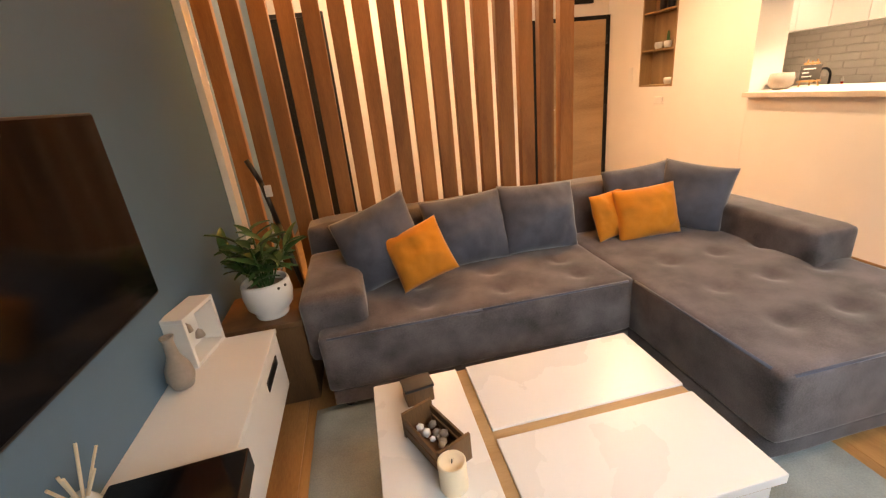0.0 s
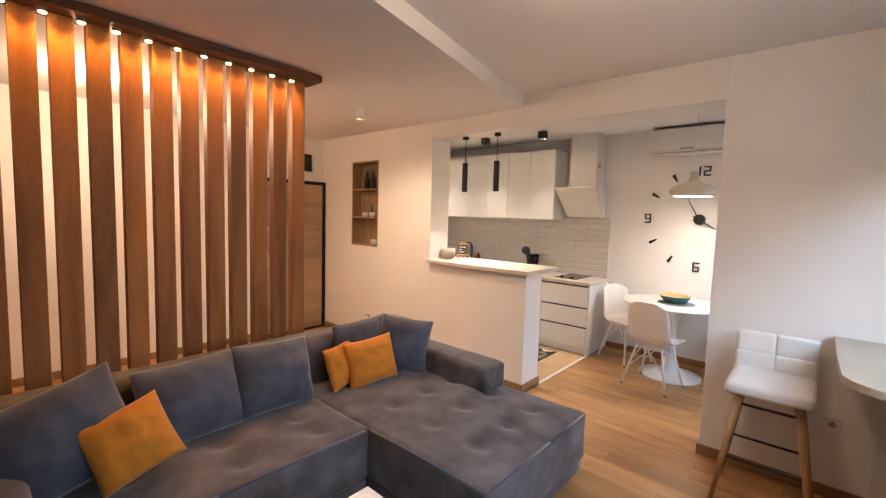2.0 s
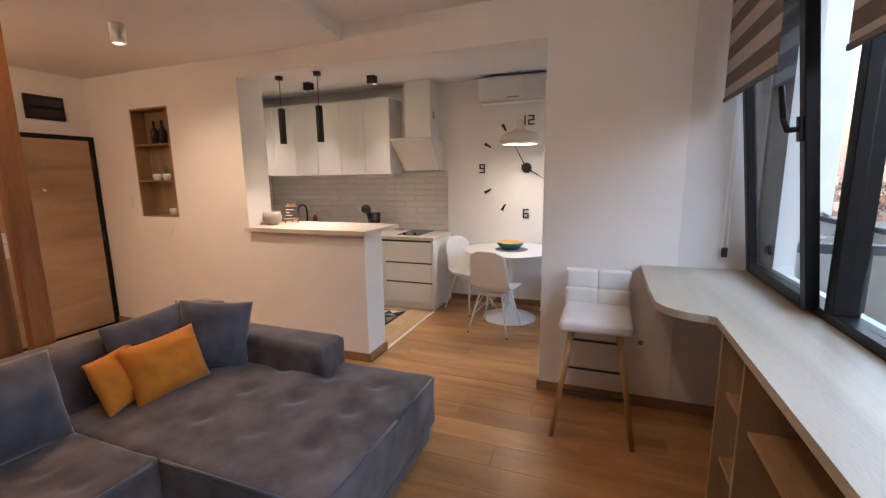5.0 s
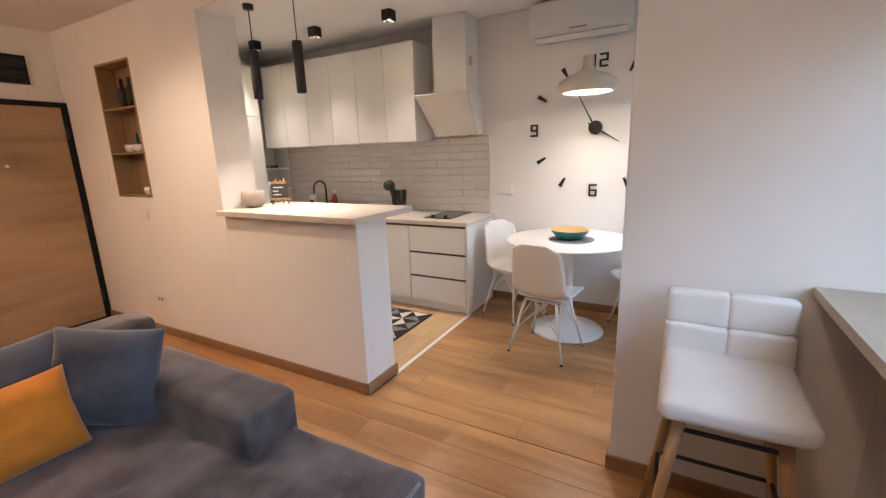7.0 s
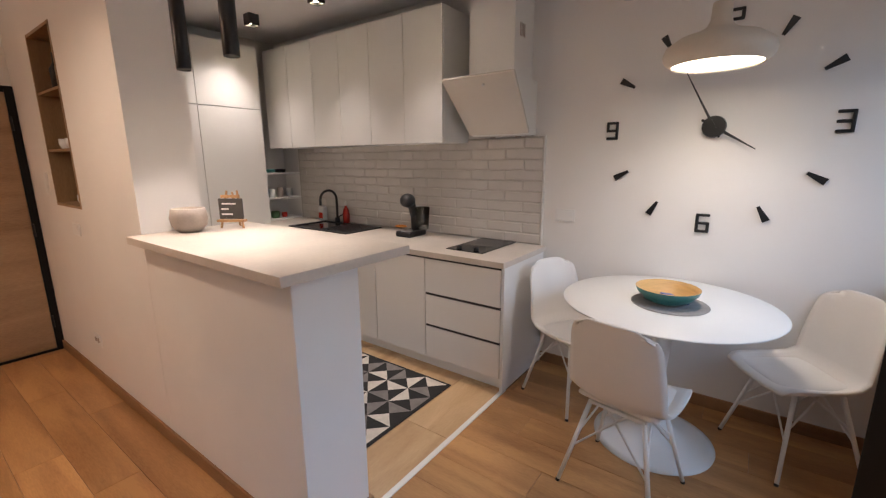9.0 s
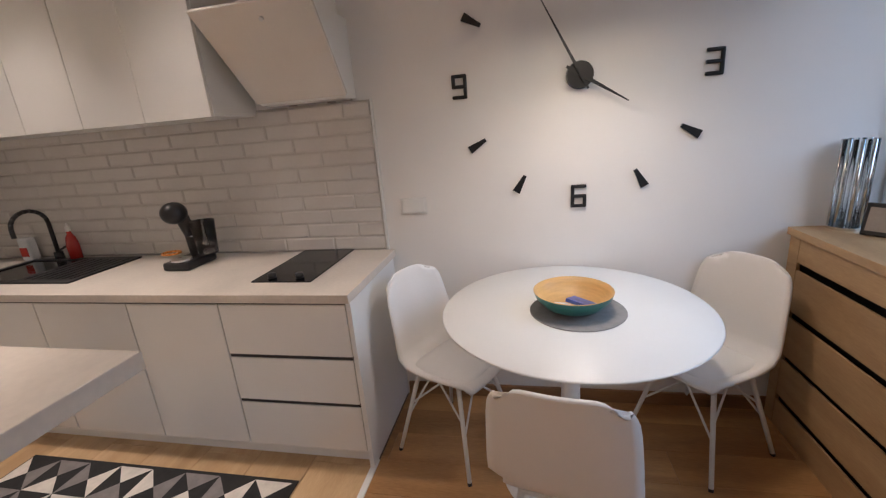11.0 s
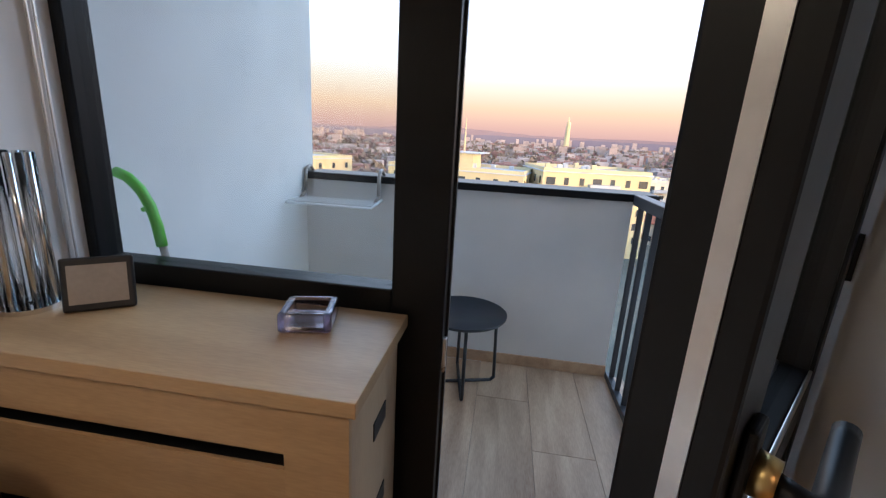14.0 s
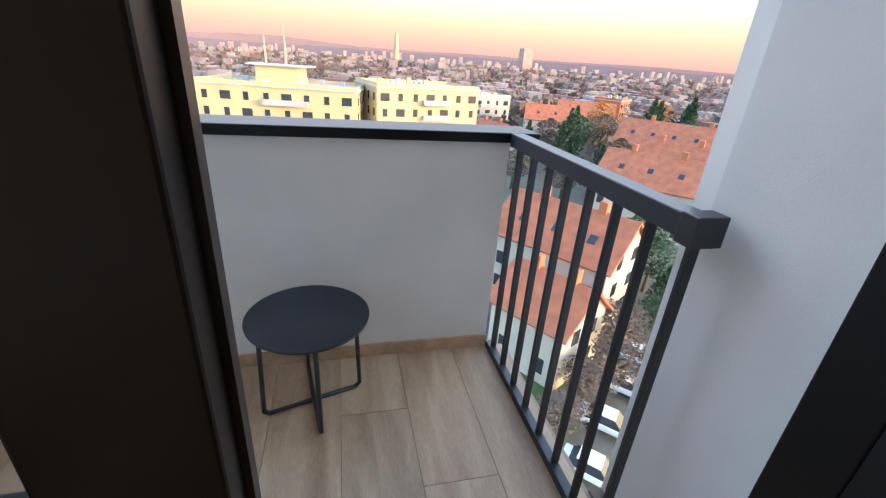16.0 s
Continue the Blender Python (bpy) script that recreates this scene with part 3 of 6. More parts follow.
for fx, fy in ((0.10, 1.90), (1.5, 1.90), (1.70, 1.12), (2.62, 1.12), (0.1, 2.7), (2.6, 2.7)):
    part("foot", cyl((fx, fy, 0), (fx, fy, 0.05), 0.022, 0.028, 12), M_DARK, sofa)


def cushion(label, w, h, d, place, tilt, turn, roll, material, seed, group):
    ob = part("cushion", pillow(w, h, d, seed), material, None, "", True)
    ob.matrix_basis = Matrix.Translation(place) @ pose(0, 0, 0, 0, 0, turn) @ pose(0, 0, 0, tilt) @ pose(0, 0, 0, 0, roll, 0)
    return tagged(ob, label, "cushion", group)


GC, OC = "grey sofa cushions", "orange sofa cushions"
cushion("grey velvet cushion leaning askew on the sofa's arm", 0.47, 0.45, 0.22, (0.375, 2.33, 0.67), -22, -18, -22, M_CUSH, 1.0, GC)
cushion("large grey velvet cushion against the sofa back", 0.51, 0.43, 0.24, (0.90, 2.45, 0.63), -20, 2, -2, M_CUSH, 5.0, GC)
cushion("large grey velvet cushion with a sagging corner", 0.51, 0.43, 0.24, (1.37, 2.47, 0.63), -20, 4, 4, M_CUSH, 9.0, GC)
cushion("grey velvet cushion upright in the sofa's corner", 0.41, 0.42, 0.20, (2.37, 2.36, 0.64), -12, -48, 8, M_CUSH, 13.0, GC)
cushion("grey velvet cushion at the back of the corner", 0.46, 0.42, 0.18, (2.10, 2.53, 0.635), -12, -4, -3, M_CUSH, 17.0, GC)
cushion("orange fabric cushion tilted against a grey one", 0.32, 0.31, 0.15, (0.57, 2.17, 0.635), -26, -14, -22, M_ORANGE, 21.0, OC)
cushion("orange fabric cushion in the sofa's corner", 0.41, 0.33, 0.17, (2.05, 2.36, 0.585), -18, -6, -3, M_ORANGE, 25.0, OC)
cushion("orange fabric cushion half hidden behind another", 0.30, 0.30, 0.11, (1.86, 2.44, 0.58), -18, 14, -3, M_ORANGE, 29.0, OC)

# coffee table
table = thing("coffee_table", "white gloss coffee table with wooden inlay strips", "table", (0, 0, 0))
part("body", box(0.27, 1.29, 0.76, 1.45, 0.06, 0.36, 0.004), M_TABLE, table)
part("inlay", box(0.255, 1.305, 0.745, 1.465, 0.36, 0.392, 0.001), M_OAK, table, "oak strip between the panels")
for a in ((0.25, 0.575, 0.74, 1.47), (0.615, 1.31, 1.125, 1.47), (0.615, 1.31, 0.74, 1.085)):
    part("top_panel", box(*a, 0.368, 0.40, 0.003), M_TABLE, table)
part("plinth", box(0.33, 1.23, 0.82, 1.39, 0.012, 0.06), M_DARK, table)
crate = thing("decor_crate", "small dark wooden crate with pebbles on the coffee table", "crate", (0.43, 1.11, 0.40), 24)
part("bottom", box(-0.05, 0.05, -0.10, 0.10, 0, 0.008), M_CRATE, crate)
for sx in (-0.05, 0.05):
    for z in (0.012, 0.048):
        part("slat", box(sx - 0.004, sx + 0.004, -0.10, 0.10, z, z + 0.026, 0.001), M_CRATE, crate)
for sy in (-0.10, 0.10):
    part("end_panel", box(-0.056, 0.056, sy - 0.005, sy + 0.005, 0, 0.095, 0.001), M_CRATE, crate)
for k in range(14):
    bm = bmesh.new()
    bmesh.ops.create_icosphere(bm, subdivisions=1, radius=random.uniform(0.010, 0.017), matrix=Matrix.Translation((random.uniform(-0.03, 0.03), random.uniform(-0.08, 0.08), random.uniform(0.018, 0.04))))
    part("pebble", bm, random.choice([M_WHITECER, M_GREY, M_PAPER]), crate, "", True)
holder = thing("dark_box", "small dark wooden tealight box on the coffee table", "box", (0.41, 1.35, 0.40), 8)
part("body", box(-0.05, 0.05, -0.035, 0.035, 0, 0.06, 0.004), M_CRATE, holder)
part("lid", box(-0.054, 0.054, -0.038, 0.038, 0.06, 0.072, 0.003), M_DARK, holder)
candle = thing("candle", "thick cream candle on the coffee table", "candle", (0.45, 0.96, 0.40))
part("wax", lathe([(0, 0), (0.038, 0), (0.040, 0.004), (0.040, 0.092), (0.036, 0.096), (0.030, 0.088), (0, 0.086)], 32), M_WAX, candle, "", True)
part("wick", cyl((0, 0, 0.085), (0.002, 0, 0.1), 0.0015, n=6), M_DARK, candle)

rug = part("rug", soft_block(-0.07, 1.95, 0.35, 1.90, 0.0, 0.014, 0.006, 30, (), 0), M_RUG, None, "", True)
tagged(rug, "pale blue-grey worn-look rug under the coffee table", "rug")

# television and console
tv = thing("television", "large flat black television on the blue wall", "television", (-0.50, 1.095, 0.86))
part("body", box(0.03, 0.07, -0.545, 0.545, 0, 0.615, 0.006), M_DARK, tv)
part("screen", box(0.07, 0.073, -0.537, 0.537, 0.014, 0.607), M_SCREEN, tv, "dark glossy screen")
part("wall_bracket", box(0, 0.03, -0.2, 0.2, 0.2, 0.5), M_DARK, tv)
console = thing("television_console", "white wall-hung television console with a slot handle", "cabinet", (-0.50, 0, 0))
part("body", box(0, 0.325, -0.05, 1.89, 0.20, 0.478, 0.003), M_SATIN, console)
part("top", box(0, 0.345, -0.06, 1.90, 0.478, 0.50, 0.003), M_SATIN, console)
for a, b in ((-0.05, 0.95), (0.955, 1.89)):
    d = part("door", box(0.325, 0.343, a + 0.003, b - 0.003, 0.203, 0.474, 0.002), M_SATIN, console)
    part("handle", box(0.342, 0.346, b - 0.30, b - 0.10, 0.385, 0.43, 0.004), M_DARK, d, "black slot handle")
settop = thing("set_top_box", "black media box on the white console", "media box", (-0.245, 0.965, 0.50), 4)
part("body", box(-0.17, 0.17, -0.12, 0.12, 0.006, 0.075, 0.004), M_SCREEN, settop)
for fx in (-0.13, 0.13):
    part("foot", box(fx - 0.02, fx + 0.02, -0.1, 0.1, 0, 0.006), M_DARK, settop)
frame_box = thing("shadow_box", "white open shadow-box frame on the console", "frame", (-0.44, 1.80, 0.50), -12)
for a in ((-0.05, 0.05, -0.11, 0.11, 0, 0.016), (-0.05, 0.05, -0.11, 0.11, 0.204, 0.22), (-0.05, 0.05, -0.11, -0.094, 0.016, 0.204), (-0.05, 0.05, 0.094, 0.11, 0.016, 0.204), (-0.05, -0.042, -0.094, 0.094, 0.016, 0.204)):
    part("side", box(*a, bevel=0.002), M_SATIN, frame_box)
for y, z in ((-0.03, 0.12), (0.03, 0.06)):
    part("ornament", lathe([(0, 0), (0.02, 0.005), (0.015, 0.03), (0, 0.045)], 12, centre=(0, y, z)), M_GREY, frame_box, "", True)
bird = part("vase", lathe([(0, 0), (0.036, 0), (0.048, 0.04), (0.044, 0.08), (0.022, 0.13), (0.018, 0.19), (0.024, 0.21), (0.016, 0.205), (0.012, 0.15), (0, 0.14)], 24), M_GREY, None, "", True)
bird.matrix_basis = pose(-0.435, 1.585, 0.50)
tagged(bird, "grey patterned slender vase on the console", "vase")
reed = thing("reed_diffuser", "white vase with pale dried reeds on the console", "diffuser", (-0.46, 1.03, 0.50))
part("vase", lathe([(0, 0), (0.04, 0), (0.045, 0.05), (0.025, 0.09), (0.022, 0.10), (0.018, 0.09), (0, 0.08)], 24), M_WHITECER, reed, "", True)
for k in range(6):
    a = k * 1.05
    part("reed", cyl((0, 0, 0.06), (0.04 * math.cos(a) + 0.02, 0.07 * math.sin(a), 0.17 + 0.02 * (k % 3)), 0.004, n=6), M_WAX, reed)

# plant on its crate
stand = thing("wooden_crate_stand", "dark rustic wooden block under a plant pot", "plant stand", (-0.245, 2.19, 0))
part("body", box(-0.20, 0.19, -0.19, 0.19, 0.0, 0.44, 0.006), M_CRATE, stand)
part("top", box(-0.21, 0.20, -0.20, 0.20, 0.44, 0.47, 0.006), M_CRATE, stand)
plant = thing("pot_plant", "green glossy plant in a white face pot", "plant", (-0.205, 2.12, 0.47))
part("pot", lathe([(0, 0), (0.075, 0), (0.08, 0.012), (0.074, 0.02), (0.108, 0.06), (0.118, 0.12), (0.112, 0.18), (0.104, 0.19), (0.098, 0.18), (0.1, 0.12), (0, 0.14)], 40), M_WHITECER, plant, "", True)
part("soil", lathe([(0, 0.155), (0.1, 0.15)], 24), M_GROUT, plant)
for ex, ez in ((0.03, 0.165), (0.075, 0.165)):
    a = -1.1 + ex * 8
    part("eye", cyl((0.105 * math.cos(a), 0.105 * math.sin(a), ez), (0.116 * math.cos(a), 0.116 * math.sin(a), ez), 0.007, n=10), M_DARK, plant)
rnd = random.Random(4)


def leaf(length, width):
    bm = bmesh.new()
    n, rows = 6, []
    for i in range(n + 1):
        t = i / n
        w = width * math.sin(math.pi * min(0.98, t * 0.9 + 0.06)) ** 0.8 * (1 - 0.3 * t)
        z = -0.35 * length * t * t
        rows.append([bm.verts.new((-w / 2, length * t, z + 0.01)), bm.verts.new((0, length * t, z)), bm.verts.new((w / 2, length * t, z + 0.01))])
    for a, b in zip(rows, rows[1:]):
        for k in range(2):
            bm.faces.new((a[k], a[k + 1], b[k + 1], b[k]))
    return bm


leaf_ob = part("leaf", leaf(0.15, 0.05), M_LEAF, plant, "", True)
leaf_ob.matrix_basis = Matrix.Translation((0, 0, 0.2))
stems = []
for k in range(11):
    a = k * 2.4
    lean = rnd.uniform(0.04, 0.16)
    top = Vector((lean * math.cos(a), lean * math.sin(a), rnd.uniform(0.28, 0.46)))
    part("stem", tube([(0.02 * math.cos(a), 0.02 * math.sin(a), 0.13), tuple(top * 0.6 + Vector((0, 0, 0.07))), tuple(top)], 0.0045, 6), M_LEAF, plant)
    for j in range(8):
        t = 0.45 + 0.55 * j / 7
        p = Vector((top.x * t, top.y * t, 0.13 + (top.z - 0.13) * t))
        o = leaf_ob.copy()
        scene.collection.objects.link(o)
        s = rnd.uniform(0.6, 1.0)
        o.matrix_basis = Matrix.Translation(p) @ pose(0, 0, 0, rnd.uniform(5, 55), rnd.uniform(-25, 25), rnd.uniform(0, 360)) @ Matrix.Diagonal((s, s, s, 1))
pole = thing("vacuum_stick", "slim black stick handle standing before the slats", "vacuum cleaner", (-0.28, 2.78, 0))
part("tube", tube([(0.16, 0, 0.03), (0.06, 0.02, 0.75), (0.02, 0.02, 1.02), (-0.03, 0.02, 1.16)], 0.016), M_DARK, pole, "", True)
part("label", box(0.035, 0.075, -0.004, 0.0, 0.93, 1.0), M_PAPER, pole)
part("foot", box(0.06, 0.26, -0.06, 0.06, 0, 0.05, 0.01), M_DARK, pole)
cand = part("salt_lamp_tube", cyl((-0.02, 2.70, 0), (-0.02, 2.70, 0.62), 0.018), M_WAX, None)
tagged(cand, "pale cream upright tube beside the sofa arm", "tube")

# desk under the window
desk = thing("window_desk", "pale wood-laminate breakfast bar with a rounded end under the window", "desk", (0, 0, 0))
outline = [(0.3, S + 0.005), (WX - 0.004, S + 0.005), (WX - 0.004, -0.13), (2.92, -0.125)] + arc(2.72, -0.325, 0.20, 90, 178, 8)[1:] + [(2.50, -0.345), (0.3, -0.345)]
part("top", prism(outline, 0.965, 1.0, 0.003), M_SONOMA, desk)
for x in (0.6, 1.4, 2.2, 2.50):
    part("divider", box(x, x + 0.018, S + 0.02, -0.37, 0.0, 0.965, 0.002), M_OAKV, desk)
for z in (0.06, 0.36, 0.66):
    part("shelf", box(0.62, 2.50, S + 0.02, -0.40, z, z + 0.018, 0.002), M_OAK, desk)
part("back_panel", box(0.62, 2.5, S + 0.016, S + 0.02, 0.0, 0.95), M_OAK, desk)

# bar stool
stool = thing("bar_stool", "white quilted leatherette bar stool on beech legs", "stool", (3.19, 0.13, 0), 0)
bm = soft_block(-0.23, 0.20, -0.20, 0.20, 0.69, 0.765, 0.03, 14, (), 0.01)
part("seat", bm, M_LEATHER, stool, "", True)
for j in range(2):
    for k in range(2):
        part("back_square", soft_block(0.17 + 0.024 * k, 0.235 + 0.024 * k, -0.20 + 0.20 * j, 0.20 * j + 0.001, 0.735 + 0.122 * k, 0.859 + 0.122 * k, 0.012, 10, (), 0), M_LEATHER, stool, "quilted square of the backrest", True)
for sx, sy in ((-1, -1), (-1, 1), (1, -1), (1, 1)):
    part("leg", cyl((0.13 * sx, 0.13 * sy, 0.69), (0.20 * sx, 0.23 * sy, 0), 0.021, 0.013, 16), M_LEG, stool, "", True)
for z, f in ((0.30, 0.56), (0.62, 0.1)):
    k = 0.13 + 0.07 * f
    kk = 0.13 + 0.10 * f
    for p, q in (((-k, -kk, z), (k, -kk, z)), ((-k, kk, z), (k, kk, z)), ((-k, -kk, z), (-k, kk, z)), ((k, -kk, z), (k, kk, z))):
        part("foot_rail", cyl(p, q, 0.008, n=10), M_DARK, stool)
part("seat_bracket", box(-0.14, 0.14, -0.14, 0.14, 0.67, 0.69, 0.004), M_DARK, stool)


# windows
def bars(name, x0, x1, z0, z1, w, d, material, parent):
    """Four mitred-looking frame bars in the xz plane."""
    for a in ((x0, x0 + w, z0, z1), (x1 - w, x1, z0, z1), (x0 + w, x1 - w, z0, z0 + w), (x0 + w, x1 - w, z1 - w, z1)):
        part(name, box(a[0], a[1], -d / 2, d / 2, a[2], a[3], 0.004), material, parent)


def window_pane(x0, x1, z0, z1, parent, y=0.0):
    p = part("pane", box(x0, x1, y - 0.004, y + 0.004, z0, z1), M_GLASS, parent)
    p.visible_shadow = False
    return p


win = tagged(thing("window_1", "wide anthracite window with a tilted sash", "window", (0, S - 0.035, 0)), kind="structure")
bars("window_frame", X0, X1, WZ0, WZ1, 0.05, 0.09, M_BLACK, win)
part("window_post", box(2.535, 2.60, -0.045, 0.045, WZ0 + 0.05, WZ1 - 0.05, 0.003), M_BLACK, win)
window_pane(X0 + 0.05, 2.535, WZ0 + 0.05, WZ1 - 0.05, win)
sash = thing("tilted_sash", "anthracite window sash tilted inwards at its top", "window", (0, S, WZ0 + 0.05))
sash.matrix_basis = pose(0, S + 0.025, WZ0 + 0.03, -6)
bars("sash_frame", 2.65, 3.455, 0, 1.42, 0.055, 0.05, M_BLACK, sash)
window_pane(2.705, 3.40, 0.055, 1.365, sash)
hd = part("handle", box(2.66, 2.695, 0.025, 0.04, 0.70, 0.80, 0.004), M_BLACK, sash)
part("lever", tube([(2.677, 0.04, 0.75), (2.677, 0.075, 0.75), (2.685, 0.085, 0.80), (2.70, 0.085, 0.93)], 0.011), M_BLACK, hd, "", True)


def zebra_blind(x0, x1, y, z0, z1, label):
    b = thing("zebra_blind", label, "blind", (0, y, 0))
    part("cassette", box(x0, x1, S - y + 0.001, 0.035, z1, z1 + 0.085, 0.012, 3), M_BLIND_D, b)
    k, z = 0, z1
    while z > z0 + 0.02:
        z2 = max(z0 + 0.02, z - 0.075)
        part("dark_band" if k % 2 == 0 else "sheer_band", box(x0 + 0.015, x1 - 0.015, -0.0015, 0.0015, z2, z), M_BLIND_D if k % 2 == 0 else M_BLIND_L, b)
        z, k = z2, k + 1
    part("bottom_bar", box(x0 + 0.012, x1 - 0.012, -0.008, 0.008, z0, z0 + 0.024, 0.004), M_BLIND_D, b)
    return b


zebra_blind(2.70, 3.545, S + 0.225, 2.0, 2.60, "taupe striped zebra blind before the tilted sash")
zebra_blind(0.62, 2.58, S + 0.06, 2.02, 2.60, "taupe striped zebra blind, half lowered")
chain = thing("blind_chain", "thin white blind chain with a black weight", "chain", (3.53, S + 0.15, 0))
for dy in (-0.012, 0.012):
    part("cord", cyl((0, dy, 1.14), (0, dy, 2.58), 0.0025, n=6), M_SATIN, chain)
part("weight", box(-0.009, 0.009, -0.016, 0.016, 1.08, 1.14, 0.005), M_DARK, chain)

# ---- lamps as things ----


def ceiling_spot(place, material, label, r=0.04, h=0.10):
    s = thing("ceiling_spot", label, "lamp", place, 0, "ceiling spots")
    part("body", lathe([(0, 0), (r, 0), (r, -h), (r * 0.8, -h), (r * 0.75, -h * 0.8), (0, -h * 0.8)], 28), material, s, "", True)
    part("lens", cyl((0, 0, -h * 0.86), (0, 0, -h * 0.82), r * 0.7), M_BULB, s, "lit warm lens")
    return s


ceiling_spot((2.65, 3.30, LO), M_SATIN, "white cylinder ceiling spot, lit, in the hall", 0.045, 0.13)
ceiling_spot((1.7, 0.55, HI), M_DARK, "black cylinder ceiling spot in the living room", 0.045, 0.12)
for ky in (2.65, 3.53, 4.40):
    s = thing("square_spot", "black cube ceiling spot, lit, over the kitchen", "lamp", (4.98, ky, KC), 0, "kitchen spots")
    for a in ((-0.045, 0.045, -0.045, -0.038, -0.09, 0), (-0.045, 0.045, 0.038, 0.045, -0.09, 0), (-0.045, -0.038, -0.038, 0.038, -0.09, 0), (0.038, 0.045, -0.038, 0.038, -0.09, 0)):
        part("side", box(*a, bevel=0.001), M_DARK, s)
    part("lens", cyl((0, 0, -0.07), (0, 0, -0.062), 0.03), M_BULB, s, "lit warm lens")
for py in (2.455, 2.86):
    s = thing("pendant_lamp", "slim black tube pendant lamp over the bar", "lamp", (3.70, py, 1.91), 0, "bar pendants")
    part("tube", lathe([(0.022, 0.012), (0.028, 0.0), (0.030, 0.004), (0.030, 0.30), (0.026, 0.305), (0, 0.305)], 28), M_DARK, s, "", True)
    part("lens", cyl((0, 0, 0.010), (0, 0, 0.014), 0.0215), M_BULB, s, "lit warm lens")
    part("cord", cyl((0, 0, 0.30), (0, 0, OZ - 1.91), 0.003, n=8), M_DARK, s)
    part("ceiling_cup", lathe([(0, OZ - 1.91 - 0.03), (0.032, OZ - 1.91 - 0.03), (0.034, OZ - 1.911), (0, OZ - 1.911)], 24), M_DARK, s, "", True)
dl = thing("dining_pendant", "beige dome pendant lamp, lit, over the dining table", "lamp", (5.10, 0.97, 1.92))
part("shade", lathe([(0.180, 0.0), (0.208, 0.022), (0.218, 0.05), (0.207, 0.082), (0.16, 0.115), (0.09, 0.138), (0.052, 0.158), (0.040, 0.19), (0.038, 0.255), (0, 0.258), (0.036, 0.25), (0.036, 0.18), (0.08, 0.132), (0.15, 0.108), (0.197, 0.078), (0.206, 0.05), (0.178, 0.004)], 48), M_BEIGE, dl, "", True)
part("diffuser", lathe([(0, 0.012), (0.176, 0.008)], 40), M_SHADEIN, dl, "lit white diffuser").visible_shadow = False
part("cord", cyl((0, 0, 0.25), (0, 0, KC - 1.92), 0.003, n=8), M_SATIN, dl)

# ---- kitchen ----
bar = thing("bar_worktop", "pale stone-effect bar top with a wooden edge on the half wall", "worktop", (0, 0, 0))
part("top", box(3.49, 4.11, 1.93, 3.205, 1.125, 1.162, 0.002), M_TOPSTONE, bar)
work = thing("kitchen_worktop", "pale stone-effect kitchen worktop along the tiled wall", "worktop", (0, 0, 0))
part("top", box(4.995, CW - 0.012, 1.943, 4.98, 0.862, 0.90, 0.002), M_TOPSTONE, work)


def base_unit(y0, y1, rows, label):
    u = thing("base_cabinet", label, "cabinet", (5.045, y0, 0), 0, "kitchen base cabinets")
    w = y1 - y0
    part("body", box(0.02, CW - 5.05, 0.001, w - 0.001, 0.09, 0.858), M_SATIN, u)
    part("plinth", box(0.05, 0.065, 0, w, 0, 0.09), M_SATIN, u)
    z0 = 0.092
    for k, (hh, name) in enumerate(rows):
        part(name, box(0, 0.02, 0.003, w - 0.003, z0, z0 + hh - 0.018, 0.002), M_GLOSS, u)
        part("grip_channel", box(0.006, 0.022, 0.002, w - 0.002, z0 + hh - 0.018, z0 + hh - 0.001), M_DARK, u, "recessed grip channel")
        z0 += hh
    return u


base_unit(1.985, 2.60, [(0.255, "drawer"), (0.24, "drawer"), (0.265, "drawer")], "white gloss kitchen unit with three drawers")
for a, b in ((2.60, 3.10), (3.10, 3.66), (3.66, 4.25), (4.25, 4.85)):
    base_unit(a, b, [(0.76, "door")], "white gloss kitchen base unit with one door")
ep = part("end_panel", box(5.045, CW - 0.002, 1.962, 1.983, 0, 0.86, 0.001), M_SATIN)
tagged(ep, "white end panel closing the kitchen units", "panel")
for a, b in ((2.62, 2.98), (2.98, 3.34), (3.34, 3.70), (3.70, 4.06), (4.06, 4.42), (4.42, 4.80)):
    u = thing("wall_cabinet", "white gloss handleless kitchen wall cabinet", "cabinet", (5.30, a, 1.645), 0, "kitchen wall cabinets")
    part("body", box(0.02, CW - 5.302, 0.0005, b - a - 0.0005, 0.0, 0.915), M_SATIN, u)
    part("door", box(0, 0.019, 0.002, b - a - 0.002, -0.004, 0.915, 0.002), M_GLOSS, u)
tall = thing("tall_cabinet", "tall white gloss pantry cabinet with four doors", "cabinet", (4.0, 4.70, 0))
part("body", box(0, 1.18, 0.02, 0.42, 0.09, 2.56), M_SATIN, tall)
for k in range(2):
    for z0, z1 in ((0.10, 1.995), (2.0, 2.56)):
        part("door", box(0.59 * k + 0.002, 0.59 * k + 0.588, 0, 0.019, z0, z1 - 0.003, 0.002), M_GLOSS, tall)
part("plinth", box(0.01, 1.17, 0.05, 0.06, 0, 0.09), M_SATIN, tall)
rack = thing("corner_shelf", "white open corner shelf with cups and jars", "shelf", (5.19, 4.82, 0.90))
for z in (0.0, 0.22, 0.48):
    part("shelf", box(0, 0.455, 0, 0.27, z, z + 0.018, 0.002), M_SATIN, rack)
part("side_panel", box(-0.018, 0, 0, 0.27, 0, 0.74), M_SATIN, rack)
part("back_panel", box(0, 0.455, 0.27, 0.28, 0, 0.74), M_SATIN, rack)
